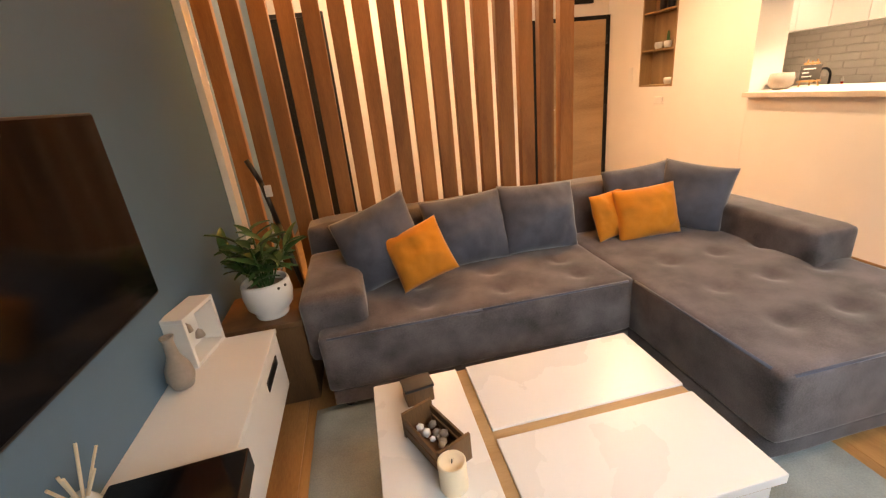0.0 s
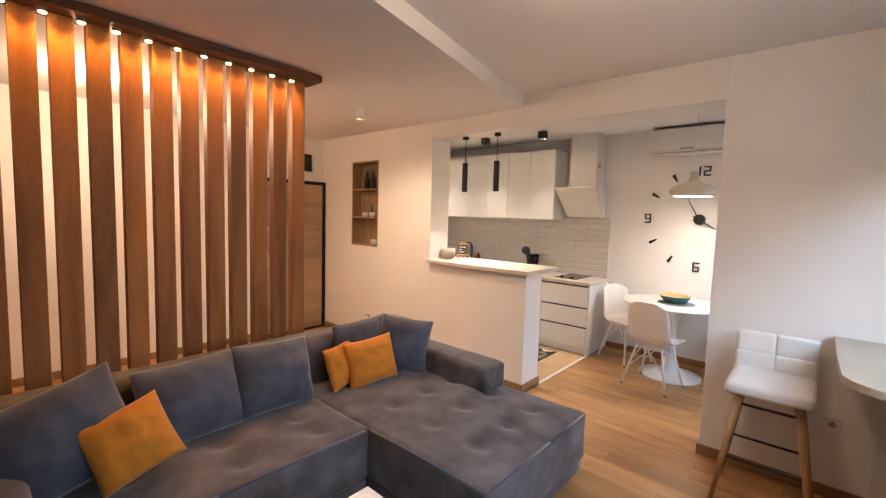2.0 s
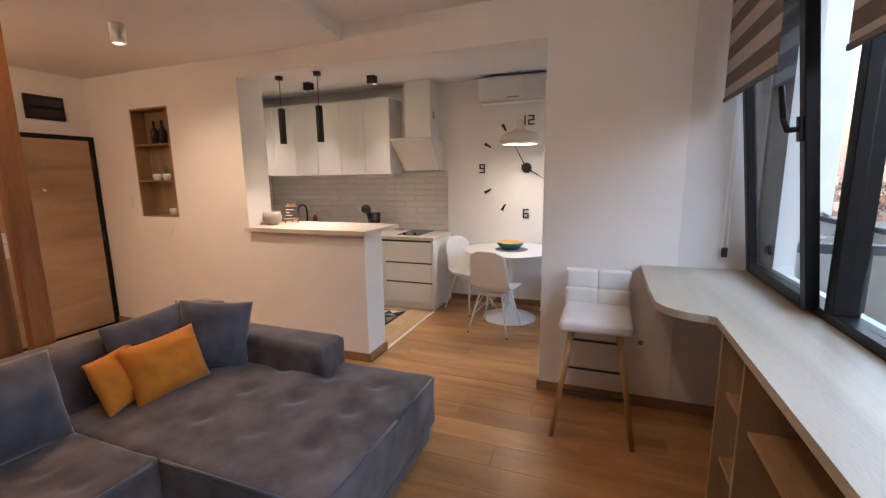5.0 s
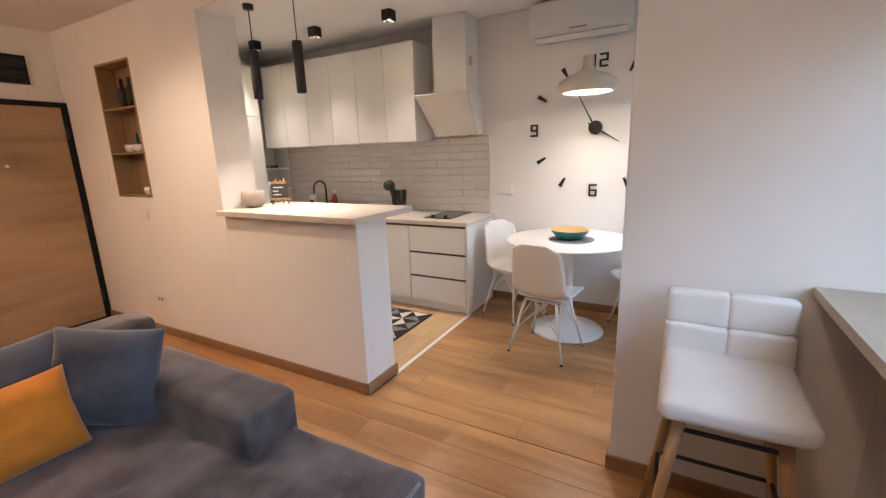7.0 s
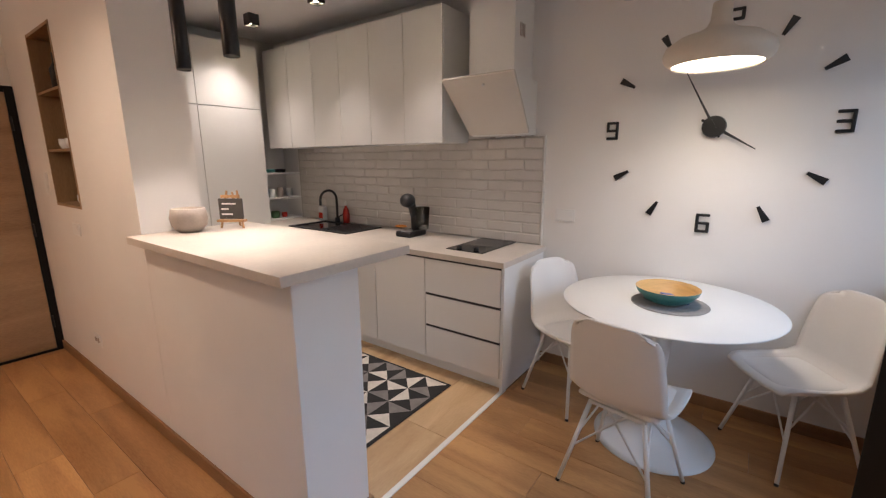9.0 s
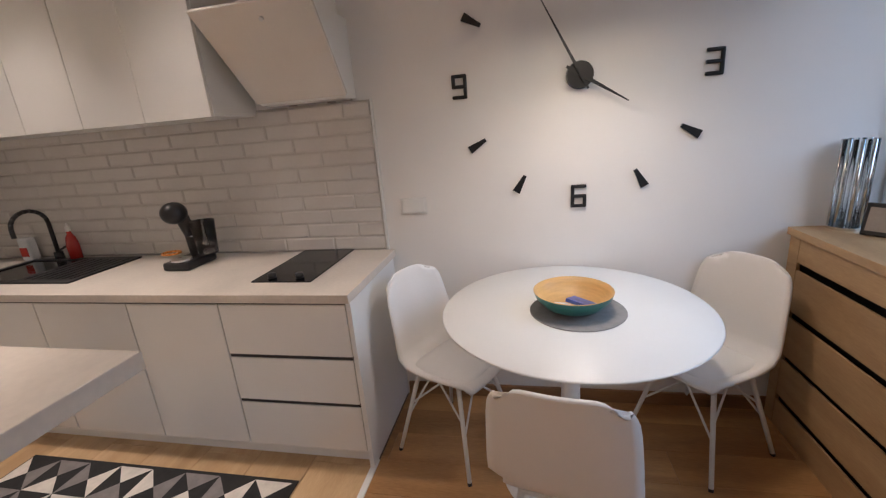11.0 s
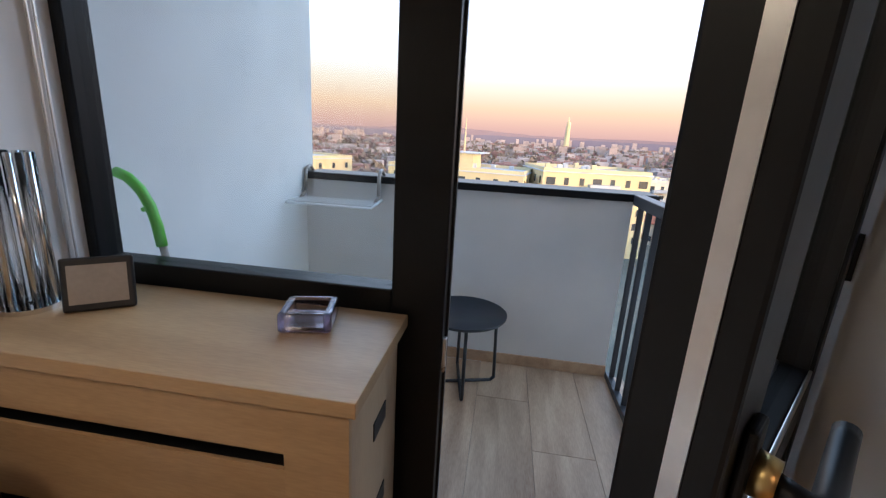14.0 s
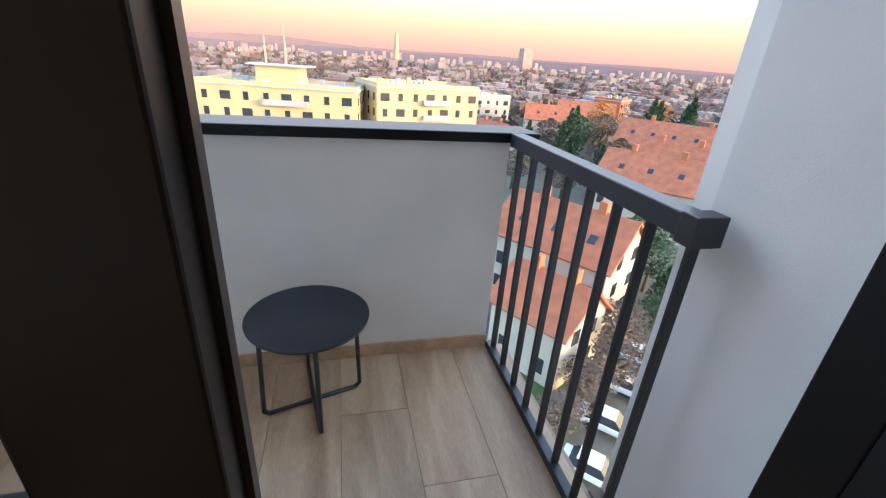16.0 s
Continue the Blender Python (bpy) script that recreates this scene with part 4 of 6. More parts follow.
for i, (x, z, mm, r, hh) in enumerate(((0.06, 0.498, M_GREY, 0.035, 0.10), (0.15, 0.498, M_TEAL, 0.05, 0.035), (0.27, 0.498, M_DARK, 0.055, 0.035), (0.06, 0.238, M_GREY, 0.03, 0.09), (0.15, 0.238, M_WHITECER, 0.035, 0.09), (0.25, 0.238, M_GREY, 0.033, 0.10), (0.36, 0.238, M_WHITECER, 0.033, 0.09), (0.08, 0.018, M_WHITECER, 0.03, 0.08), (0.17, 0.018, M_LEAF, 0.045, 0.07), (0.28, 0.018, M_RED, 0.03, 0.05))):
    ob = part("jar" if hh > 0.06 else "bowl", lathe([(0, 0), (r * 0.9, 0), (r, hh * 0.3), (r, hh), (r * 0.9, hh), (r * 0.88, hh * 0.2), (0, hh * 0.15)], 20), mm, None, "", True)
    ob.matrix_basis = pose(5.19 + x, 4.90, 0.90 + z)
    tagged(ob, "small jar standing on the corner shelf" if hh > 0.06 else "small bowl standing on the corner shelf", "jar" if hh > 0.06 else "bowl")

# hood
hood = thing("cooker_hood", "slanted cream glass cooker hood with a square flue", "cooker hood", (0, 0, 0))
bm = bmesh.new()
top, low, back = [(5.235, 2.035, 2.05), (5.235, 2.585, 2.05)], [(5.50, 2.515, 1.69), (5.50, 2.045, 1.69)], Vector((0.020, 0, 0.014))
fr = [bm.verts.new(p) for p in top + low]
bk = [bm.verts.new(Vector(p) + back) for p in top + low]
bm.faces.new(fr), bm.faces.new(bk[::-1])
for i in range(4):
    bm.faces.new((fr[i], bk[i], bk[(i + 1) % 4], fr[(i + 1) % 4]))
bmesh.ops.recalc_face_normals(bm, faces=list(bm.faces))
bmesh.ops.bevel(bm, geom=list(bm.edges), offset=0.006, segments=2, profile=0.5, affect="EDGES")
part("glass_panel", bm, M_HOOD, hood)
part("body", prism([(5.53, 0), (CW, 0), (CW, 0.36), (5.27, 0.36)], -0.225, 0.225), M_SATIN, hood).matrix_basis = Matrix(((1, 0, 0, 0), (0, 0, 1, 2.285), (0, 1, 0, 1.685), (0, 0, 0, 1)))
part("grease_filter", box(5.535, CW - 0.01, 2.07, 2.50, 1.678, 1.685, 0.002), M_STEEL, hood)
part("flue", box(5.37, CW, 2.10, 2.44, 2.046, KC - 0.002, 0.003), M_SATIN, hood)
for z in range(4):
    part("vent_slot", box(5.44 + 0.02 * z, 5.45 + 0.02 * z, 2.098, 2.101, 2.30, 2.38), M_GREY, hood)
for y in (2.17, 2.38):
    part("lamp", cyl((5.60, y, 1.673), (5.60, y, 1.6785), 0.022), M_GREY, hood)
part("button", cyl((5.265, 2.27, 1.99), (5.283, 2.27, 2.003), 0.009), M_STEEL, hood)

# hob, sink, tap and what stands on the worktop
hob = thing("hob", "black glass hob with two knobs set in the worktop", "hob", (5.40, 2.33, 0.90))
part("glass", box(-0.26, 0.26, -0.15, 0.15, 0, 0.006, 0.002), M_SCREEN, hob)
for y in (-0.07, 0.07):
    part("knob", lathe([(0, 0.006), (0.02, 0.006), (0.018, 0.028), (0, 0.03)], 20, centre=(-0.21, y, 0)), M_DARK, hob, "", True)
sink = thing("sink", "black composite sink with a draining board", "sink", (5.36, 3.95, 0.90))
for a in ((-0.22, 0.22, -0.42, -0.02), (-0.22, 0.22, 0.36, 0.40), (-0.22, -0.18, -0.02, 0.36), (0.18, 0.22, -0.02, 0.36)):
    part("rim", box(a[0], a[1], a[2], a[3], 0, 0.009, 0.003), M_DARK, sink)
part("basin", box(-0.18, 0.18, -0.02, 0.36, 0.0, 0.002), M_SCREEN, sink)
for k in range(7):
    part("drain_rib", box(-0.17, 0.17, -0.38 + 0.05 * k, -0.365 + 0.05 * k, 0.009, 0.012), M_DARK, sink)
tap = thing("tap", "matt black swan-neck kitchen tap", "tap", (5.585, 4.16, 0.90))
part("base", cyl((0, 0, 0), (0, 0, 0.05), 0.026, 0.024), M_DARK, tap, "", True)
pts = [(0, 0, 0.04), (0, 0, 0.24)] + [(-0.10 + 0.10 * math.cos(radians(a)), 0.0, 0.24 + 0.09 * math.sin(radians(a))) for a in range(20, 181, 20)] + [(-0.2, 0, 0.19)]
part("spout", tube(pts, 0.012, 12), M_DARK, tap, "", True)
part("lever", tube([(0, -0.02, 0.06), (0.0, -0.09, 0.09)], 0.007), M_DARK, tap)
soap = thing("soap_bottle", "clear bottle of red washing-up liquid by the tap", "bottle", (5.58, 4.02, 0.90))
part("body", lathe([(0, 0), (0.032, 0), (0.034, 0.09), (0.026, 0.14), (0.012, 0.165), (0.012, 0.18), (0, 0.18)], 24), M_RED, soap, "", True)
part("cap", lathe([(0.014, 0.18), (0.014, 0.21), (0.006, 0.215), (0.006, 0.23), (0, 0.23)], 16), M_PAPER, soap, "", True)
soap2 = thing("soap_dispenser", "white soap bottle with a red label behind the sink", "bottle", (5.58, 4.38, 0.90))
part("body", box(-0.03, 0.03, -0.04, 0.04, 0, 0.15, 0.012), M_WHITECER, soap2)
part("label", box(-0.032, -0.030, -0.03, 0.03, 0.03, 0.09), M_RED, soap2)
cof = thing("coffee_machine", "black capsule coffee machine with a round head", "coffee machine", (5.42, 3.04, 0.90), 0)
part("base", box(-0.11, 0.11, -0.08, 0.08, 0, 0.045, 0.015, 3), M_DARK, cof)
part("column", tube([(0.06, 0, 0.03), (0.05, 0, 0.16), (0.03, 0.02, 0.27)], 0.034, 16), M_DARK, cof, "", True)
hd = bmesh.new()
bmesh.ops.create_uvsphere(hd, u_segments=24, v_segments=14, radius=0.062, matrix=Matrix.Translation((0.0, 0.03, 0.29)) @ Matrix.Diagonal((1.1, 1, 0.95, 1)))
part("head", hd, M_DARK, cof, "", True)
part("drip_tray", cyl((-0.055, 0, 0.045), (-0.055, 0, 0.055), 0.05), M_STEEL, cof)
tk = part("water_tank", lathe([(0, 0), (0.05, 0), (0.062, 0.18), (0.058, 0.18), (0.048, 0.006), (0, 0.006)], 24, centre=(0.03, -0.10, 0.06)), M_GLASSJ, cof, "clear plastic water tank", True)
ring = part("cup_holder", tube([(0.04 * math.cos(radians(a)), 0.11 + 0.05 * math.sin(radians(a)), 0.07) for a in range(0, 361, 30)], 0.006, 8), M_ORANGE, cof, "", True)

# on the bar
gp = part("round_pot", lathe([(0, 0), (0.05, 0), (0.082, 0.035), (0.088, 0.075), (0.078, 0.12), (0.070, 0.122), (0.074, 0.09), (0, 0.08)], 32), M_GREY, None, "", True)
gp.matrix_basis = pose(3.74, 3.10, 1.162)
tagged(gp, "round glazed taupe pot on the bar top", "pot")
easel = thing("chalkboard_easel", "small chalkboard on a pale wooden easel, on the bar", "sign", (3.94, 3.04, 1.162), -55)
for sx in (-0.055, 0.055):
    part("leg", cyl((sx * 1.1, -0.02, 0), (sx * 0.5, 0.01, 0.20), 0.006, n=8), M_LEG, easel)
part("leg", cyl((0, 0.07, 0), (0, 0.012, 0.19), 0.006, n=8), M_LEG, easel)
part("ledge", box(-0.075, 0.075, -0.035, 0.0, 0.035, 0.047, 0.002), M_LEG, easel)
bd = part("board", box(-0.065, 0.065, -0.02, -0.010, 0.05, 0.16, 0.003), M_CHALK, easel)
part("crossbar", box(-0.05, 0.05, -0.018, -0.006, 0.163, 0.178, 0.002), M_LEG, easel)
for k, (a, b) in enumerate(((-0.045, 0.03), (-0.05, -0.01), (-0.05, 0.01))):
    part("chalk_line", box(a, b, -0.0215, -0.0200, 0.128 - 0.028 * k, 0.136 - 0.028 * k), M_PAPER, bd)

# kitchen rug with triangles
krug = thing("kitchen_rug", "black, grey and cream triangle-patterned kitchen rug", "rug", (4.13, 2.29, 0))
part("backing", box(0, 0.80, 0, 1.55, 0.0, 0.006), M_RUGK, krug)
bms = [bmesh.new() for _ in range(3)]
for i in range(4):
    for j in range(8):
        x, y, a, b = 0.02 + 0.19 * i, 0.02 + 0.19 * j, 0.19, 0.19
        for k, tri in enumerate((((x, y), (x + a, y), (x + a / 2, y + b / 2)), ((x + a, y), (x + a, y + b), (x + a / 2, y + b / 2)), ((x + a, y + b), (x, y + b), (x + a / 2, y + b / 2)), ((x, y + b), (x, y), (x + a / 2, y + b / 2)))):
            bm = bms[(0, 1, 2, 1)[(k + i + j) % 4]]
            bm.faces.new([bm.verts.new((p[0], p[1], 0.0085)) for p in tri])
for bm, mm in zip(bms, (M_RUGW, M_RUGK, M_RUGG)):
    tagged(part("pattern", bm, mm, krug), kind="stuff")

# air conditioner
ac = thing("air_conditioner", "white split air conditioner high on the clock wall", "air conditioner", (CW, 0.72, 2.42))
part("body", box(-0.20, 0, 0, 0.82, 0.02, 0.29, 0.03, 4), M_SATIN, ac)
part("flap", box(-0.195, -0.04, 0.03, 0.79, 0.0, 0.014, 0.004), M_SATIN, ac)
part("outlet_slot", box(-0.18, -0.06, 0.05, 0.77, 0.014, 0.021), M_GREY, ac)
part("badge", box(-0.203, -0.20, 0.34, 0.48, 0.05, 0.062), M_GREY, ac)
part("intake_grille", box(-0.18, -0.02, 0.05, 0.77, 0.288, 0.293), M_GREY, ac)

# wall clock
clock = thing("wall_clock", "large frameless wall clock of black numerals and bars", "clock", (CW, 0.99, 1.69))


def on_clock(angle, r):
    """A place on the wall: an angle clockwise from twelve and a radius."""
    return -r * math.sin(radians(angle)), r * math.cos(radians(angle))


def numeral(text):
    """Square-cut digits of flat bars."""
    bars_of = {"1": "rR", "2": "tRmlb", "3": "tmbRr", "6": "tLlmbr", "9": "tmbLRr"}
    spans = {"t": (-0.036, 0.036, 0.039, 0.055), "m": (-0.036, 0.036, -0.008, 0.008), "b": (-0.036, 0.036, -0.055, -0.039),
             "L": (-0.036, -0.019, 0.0, 0.055), "l": (-0.036, -0.019, -0.055, 0.0), "R": (0.019, 0.036, 0.0, 0.055), "r": (0.019, 0.036, -0.055, 0.0)}
    bm = bmesh.new()
    for k, ch in enumerate(text):
        off = (k - (len(text) - 1) / 2) * 0.088 - (0.012 if ch == "1" else 0)
        for n, b in enumerate(bars_of[ch]):
            x0, x1, y0, y1 = spans[b]
            box(x0 + off, x1 + off, y0, y1, 0, 0.012 + 0.0003 * n, 0.005, 3, bm)
    return bm


for hour in range(12):
    cy, cz = on_clock(hour * 30, 0.545)
    if hour % 3:
        bm = bmesh.new()
        ol = [(-0.008, -0.045), (0.008, -0.045), (0.019, 0.045), (-0.019, 0.045)]
        prism(ol, 0, 0.012, 0.001, bm)
        mk = part("hour_bar", bm, M_DARK, clock)
        mk.matrix_basis = Matrix.Translation((-0.001, cy, cz)) @ Matrix(((0, 0, -1, 0), (-1, 0, 0, 0), (0, 1, 0, 0), (0, 0, 0, 1))) @ pose(0, 0, 0, 0, 0, -hour * 30)
    else:
        ob = part("numeral", numeral(str(hour or 12)), M_DARK, clock)
        ob.matrix_basis = Matrix.Translation((-0.001, cy, cz)) @ Matrix(((0, 0, -1, 0), (-1, 0, 0, 0), (0, 1, 0, 0), (0, 0, 0, 1)))
part("hub", cyl((0, 0, 0), (-0.03, 0, 0), 0.060, 0.057, 40), M_DARK, clock)
for ang, ln, w, dx in ((122, 0.24, 0.012, 0.036), (332, 0.36, 0.009, 0.042)):
    bm = prism([(-w / 2, -0.07), (w / 2, -0.07), (w * 0.8, 0.0), (w / 2 * 0.4, ln), (-w / 2 * 0.4, ln), (-w * 0.8, 0)], 0, 0.003)
    hnd = part("clock_hand", bm, M_DARK, clock)
    hnd.matrix_basis = Matrix.Translation((-dx, 0, 0)) @ Matrix(((0, 0, -1, 0), (-1, 0, 0, 0), (0, 1, 0, 0), (0, 0, 0, 1))) @ pose(0, 0, 0, 0, 0, -ang)

# ---- dining corner ----
dt = thing("dining_table", "round white pedestal dining table", "table", (5.13, 1.07, 0))
dt.scale.z = 1.026
part("tabletop", lathe([(0, 0.748), (0.46, 0.748), (0.505, 0.762), (0.510, 0.768), (0.505, 0.772), (0, 0.772)], 72), M_SATIN, dt, "", True)
part("pedestal", lathe([(0.30, 0.0), (0.302, 0.008), (0.27, 0.016), (0.16, 0.035), (0.085, 0.075), (0.055, 0.14), (0.040, 0.28), (0.038, 0.42), (0.05, 0.60), (0.10, 0.70), (0.13, 0.748)], 56), M_SATIN, dt, "", True)
pm = part("place_mat", lathe([(0, 0), (0.178, 0), (0.18, 0.002), (0.178, 0.004), (0, 0.004)], 56), M_MAT)
pm.matrix_basis = pose(5.10, 1.05, 0.7925)
tagged(pm, "round grey woven place mat on the dining table", "place mat")
bowl = thing("bowl", "wide bowl, teal outside and bamboo inside", "bowl", (5.11, 1.065, 0.797))
part("outside", lathe([(0, 0), (0.07, 0), (0.11, 0.02), (0.142, 0.055), (0.150, 0.078)], 48), M_TEAL, bowl, "", True)
part("inside", lathe([(0.150, 0.078), (0.147, 0.080), (0.138, 0.057), (0.105, 0.026), (0.065, 0.010), (0, 0.009)], 48), M_BAMBOO, bowl, "", True)
cd = thing("card_pack", "small blue printed card box lying in the bowl", "card box", (5.09, 1.03, 0.757))
cd.matrix_basis = pose(5.095, 1.03, 0.819, 14, -8, 60)
part("body", box(-0.055, 0.055, -0.042, 0.042, 0, 0.014, 0.001), M_CARD, cd)
cd2 = thing("paper_packet", "small white paper packet lying in the bowl", "packet", (5.09, 1.11, 0.757))
cd2.matrix_basis = pose(5.07, 1.105, 0.820, 10, 12, 20)
part("body", box(-0.03, 0.03, -0.025, 0.025, 0, 0.014, 0.002), M_PAPER, cd2)


def shell_chair(place, turn):
    """A moulded shell chair on a wire base; it faces its own +y."""
    c = thing("shell_chair", "white moulded shell chair with a seat pad on wire legs", "chair", place, turn, "chairs round the dining table")
    bm = bmesh.new()
    nu, nv = 16, 22
    prof = [(0.22, 0.425), (0.19, 0.445), (0.10, 0.435), (-0.02, 0.425), (-0.12, 0.435), (-0.18, 0.475), (-0.205, 0.55), (-0.225, 0.65), (-0.25, 0.77), (-0.264, 0.835), (-0.272, 0.85)]
    rows = []
    for j in range(nv + 1):
        t = j / nv * (len(prof) - 1)
        i = min(int(t), len(prof) - 2)
        f = t - i
        y, z = [prof[i][k] * (1 - f) + prof[i + 1][k] * f for k in range(2)]
        s = j / nv
        half = 0.225 * (0.86 + 0.14 * math.sin(math.pi * min(1, s * 1.6))) if s < 0.5 else 0.214 - 0.062 * ((s - 0.5) / 0.5) ** 2.2
        row = []
        for k in range(nu + 1):
            u = 2 * k / nu - 1
            lift = 0.055 * abs(u) ** 3 * (0.3 + 0.7 * math.sin(math.pi * min(1.0, s * 1.35)) ** 2)
            fwd = 0.045 * abs(u) ** 2.5 * min(1.0, max(0.0, (s - 0.3) / 0.35))
            row.append(bm.verts.new((u * half, y + fwd, z + lift * (1 - 0.8 * s) - 0.05 * abs(u) ** 5 * max(0.0, (s - 0.6) / 0.4) ** 2)))
        rows.append(row)
    for a, b in zip(rows, rows[1:]):
        for k in range(nu):
            bm.faces.new((a[k], a[k + 1], b[k + 1], b[k]))
    sh = part("shell", bm, M_SHELL, c, "", True)
    so = sh.modifiers.new("thick", "SOLIDIFY")
    so.thickness = 0.012
    part("seat_pad", soft_block(-0.18, 0.18, -0.14, 0.19, 0.43, 0.462, 0.016, 10, (), 0.006), M_LEATHER, c, "thin white seat pad", True)
    for sx, sy in ((-1, -1), (-1, 1), (1, -1), (1, 1)):
        a = Vector((sx * 0.12, sy * 0.11 - 0.01, 0.415))
        b = Vector((sx * 0.215, sy * 0.205 - 0.01, 0))
        leg = part("leg", cyl(b, a, 0.0095, 0.011, 12), M_SATIN, c, "", True)
        part("foot_cap", cyl(b, b + (a - b) * 0.03, 0.0105, n=10), M_DARK, leg)
        part("strut", cyl(a + (b - a) * 0.55, (-sx * 0.05, sy * 0.10 - 0.01, 0.41), 0.005, n=8), M_SATIN, c)
        part("strut", cyl(a + (b - a) * 0.40, (sx * 0.10, -sy * 0.04 - 0.01, 0.41), 0.005, n=8), M_SATIN, c)
    part("seat_frame", box(-0.13, 0.13, -0.13, 0.11, 0.405, 0.42, 0.004), M_SATIN, c)
    return c


first = shell_chair((4.69, 1.125, 0), -100)
first.scale.z = 1.025
copy_thing(first, pose(5.275, 1.585, 0, 0, 0, 154))
copy_thing(first, pose(5.365, 0.485, 0, 0, 0, 35))

# slatted chest under the fixed window
chest = thing("slotted_chest", "light oak chest with slot grips and cut-out sides", "cabinet", (4.70, -0.262, 0))
part("top", box(-0.016, 0.925, -0.036, 0.357, 0.935, 0.968, 0.002), M_OAK, chest)
part("side_panel", box(0, 0.02, 0.004, 0.335, 0, 0.935, 0.001), M_OAKV, chest)
part("side_panel", box(0.895, 0.915, 0.004, 0.335, 0, 0.935, 0.001), M_OAKV, chest)
part("front_post", box(0.0, 0.13, 0.335, 0.345, 0, 0.935, 0.001), M_OAK, chest)
part("front_post", box(0.845, 0.915, 0.335, 0.345, 0, 0.935, 0.001), M_OAK, chest)
for z0, z1 in ((0.825, 0.935), (0.595, 0.79), (0.375, 0.565), (0.165, 0.35), (0.0, 0.135)):
    part("front_board", box(0.13, 0.845, 0.333, 0.343, z0, z1, 0.001), M_OAK, chest)
# Black block and side plates paint the shade seen through the slots.
part("inside_shade_block", box(0.02, 0.895, 0.004, 0.30, 0, 0.92), M_DARK, chest)
for z in (0.79, 0.56, 0.35, 0.14):
    part("slot_shade_plate", box(-0.0025, 0.0, 0.11, 0.20, z - 0.028, z + 0.018), M_DARK, chest)
vase = thing("glass_rod_vase", "tall chrome and glass rod vase on the chest", "vase", (5.575, -0.09, 0.968))
part("base", cyl((0, 0, 0), (0, 0, 0.012), 0.062), M_CHROME, vase)
for k in range(16):
    a = k * math.pi / 8
    part("rod", cyl((0.052 * math.cos(a), 0.052 * math.sin(a), 0.012), (0.052 * math.cos(a), 0.052 * math.sin(a), 0.37), 0.0075, n=10), M_CHROME if k % 2 else M_GLASSJ, vase, "", True)
part("inner_tube", cyl((0, 0, 0.012), (0, 0, 0.27), 0.022), M_GLASSJ, vase)
tb = thing("digital_frame", "small black digital photo frame leaning on the chest", "photo frame", (5.40, -0.105, 0.968))
tb.matrix_basis = pose(5.41, -0.12, 0.969, 14, 0, 38)
part("body", box(-0.072, 0.072, -0.008, 0.008, 0, 0.13, 0.006), M_DARK, tb)
part("screen", box(-0.058, 0.058, 0.008, 0.010, 0.018, 0.112), M_GREY, tb, "pale grey screen")
part("stand", box(-0.02, 0.02, -0.05, -0.008, 0.0, 0.01), M_DARK, tb)
ash = thing("ashtray", "square violet glass ashtray on the chest", "ashtray", (4.90, -0.18, 0.968), 14)
part("bottom", box(-0.055, 0.055, -0.055, 0.055, 0, 0.016, 0.005), M_PURPLE, ash)
for k in range(4):
    w = part("side", box(-0.06, 0.06, 0.042, 0.06, 0.004, 0.05, 0.006), M_PURPLE, ash)
    w.matrix_basis = pose(0, 0, 0, 0, 0, 90 * k)
cc = thing("corner_chain", "thin beaded blind chain in the window corner", "chain", (5.62, -0.24, 0))
for dx in (0, -0.02):
    part("cord", cyl((dx, 0, 1.0), (dx, 0, 2.5), 0.003, n=6), M_STEEL, cc)
part("conduit", cyl((0.014, -0.02, 0.97), (0.014, -0.02, 2.7), 0.011, n=12), M_SATIN, cc)

# fixed window, door frame, open door
w2 = tagged(thing("window_2", "fixed anthracite window beside the balcony door", "window", (0, KS - 0.05, 0)), kind="structure")
for a in ((4.592, 4.735, 0.0, 2.46), (5.612, CW, 0.98, 2.46), (4.735, 5.612, 0.955, 1.025), (4.735, 5.612, 2.40, 2.46)):
    part("window_frame", box(a[0], a[1], -0.045, 0.035, a[2], a[3], 0.004), M_BLACK, w2)
part("jamb_groove", box(4.584, 4.5915, -0.03, -0.01, 0.03, 2.4), M_DARK, w2)
for z in (0.846, 1.78):
    part("latch_plate", box(4.582, 4.5915, 0.005, 0.025, z - 0.05, z + 0.05, 0.001), M_STEEL, w2)
window_pane(4.735, 5.612, 1.025, 2.40, w2)
dframe = tagged(thing("door_1", "anthracite balcony door frame", "door frame", (0, KS - 0.05, 0)), kind="structure")
for a in ((3.74, 3.79, 0.0, 2.46), (3.79, 4.592, 2.40, 2.46), (3.79, 4.592, -0.015, 0.03)):
    part("door_frame", box(a[0], a[1], -0.045, 0.055, a[2], a[3], 0.004), M_BLACK, dframe)
leafd = thing("balcony_door", "anthracite glazed balcony door, standing half open inwards", "door", (3.775, KS + 0.03, 0.03), 51.3)
LW = 0.885
bars("leaf_frame", 0.0, LW, 0.0, 2.36, 0.105, 0.07, M_BLACK, leafd)
part("mid_rail", box(0.105, LW - 0.105, -0.035, 0.035, 0.86, 0.955, 0.004), M_BLACK, leafd)
part("sill_strip", box(0.105, LW - 0.105, -0.030, 0.026, 0.955, 0.975, 0.003), M_BLACK, leafd)
for y in (-0.034, 0.028):
    part("glazing_bead", box(0.105, LW - 0.105, y, y + 0.006, 0.955, 0.977, 0.002), M_STEEL, leafd, "pale metal glazing bead")
for x in (0.105, LW - 0.111):
    part("gasket", box(x, x + 0.006, -0.028, 0.028, 0.975, 2.255), M_DARK, leafd)
window_pane(0.111, LW - 0.111, 0.975, 2.255, leafd)
window_pane(0.105, LW - 0.105, 0.105, 0.86, leafd)
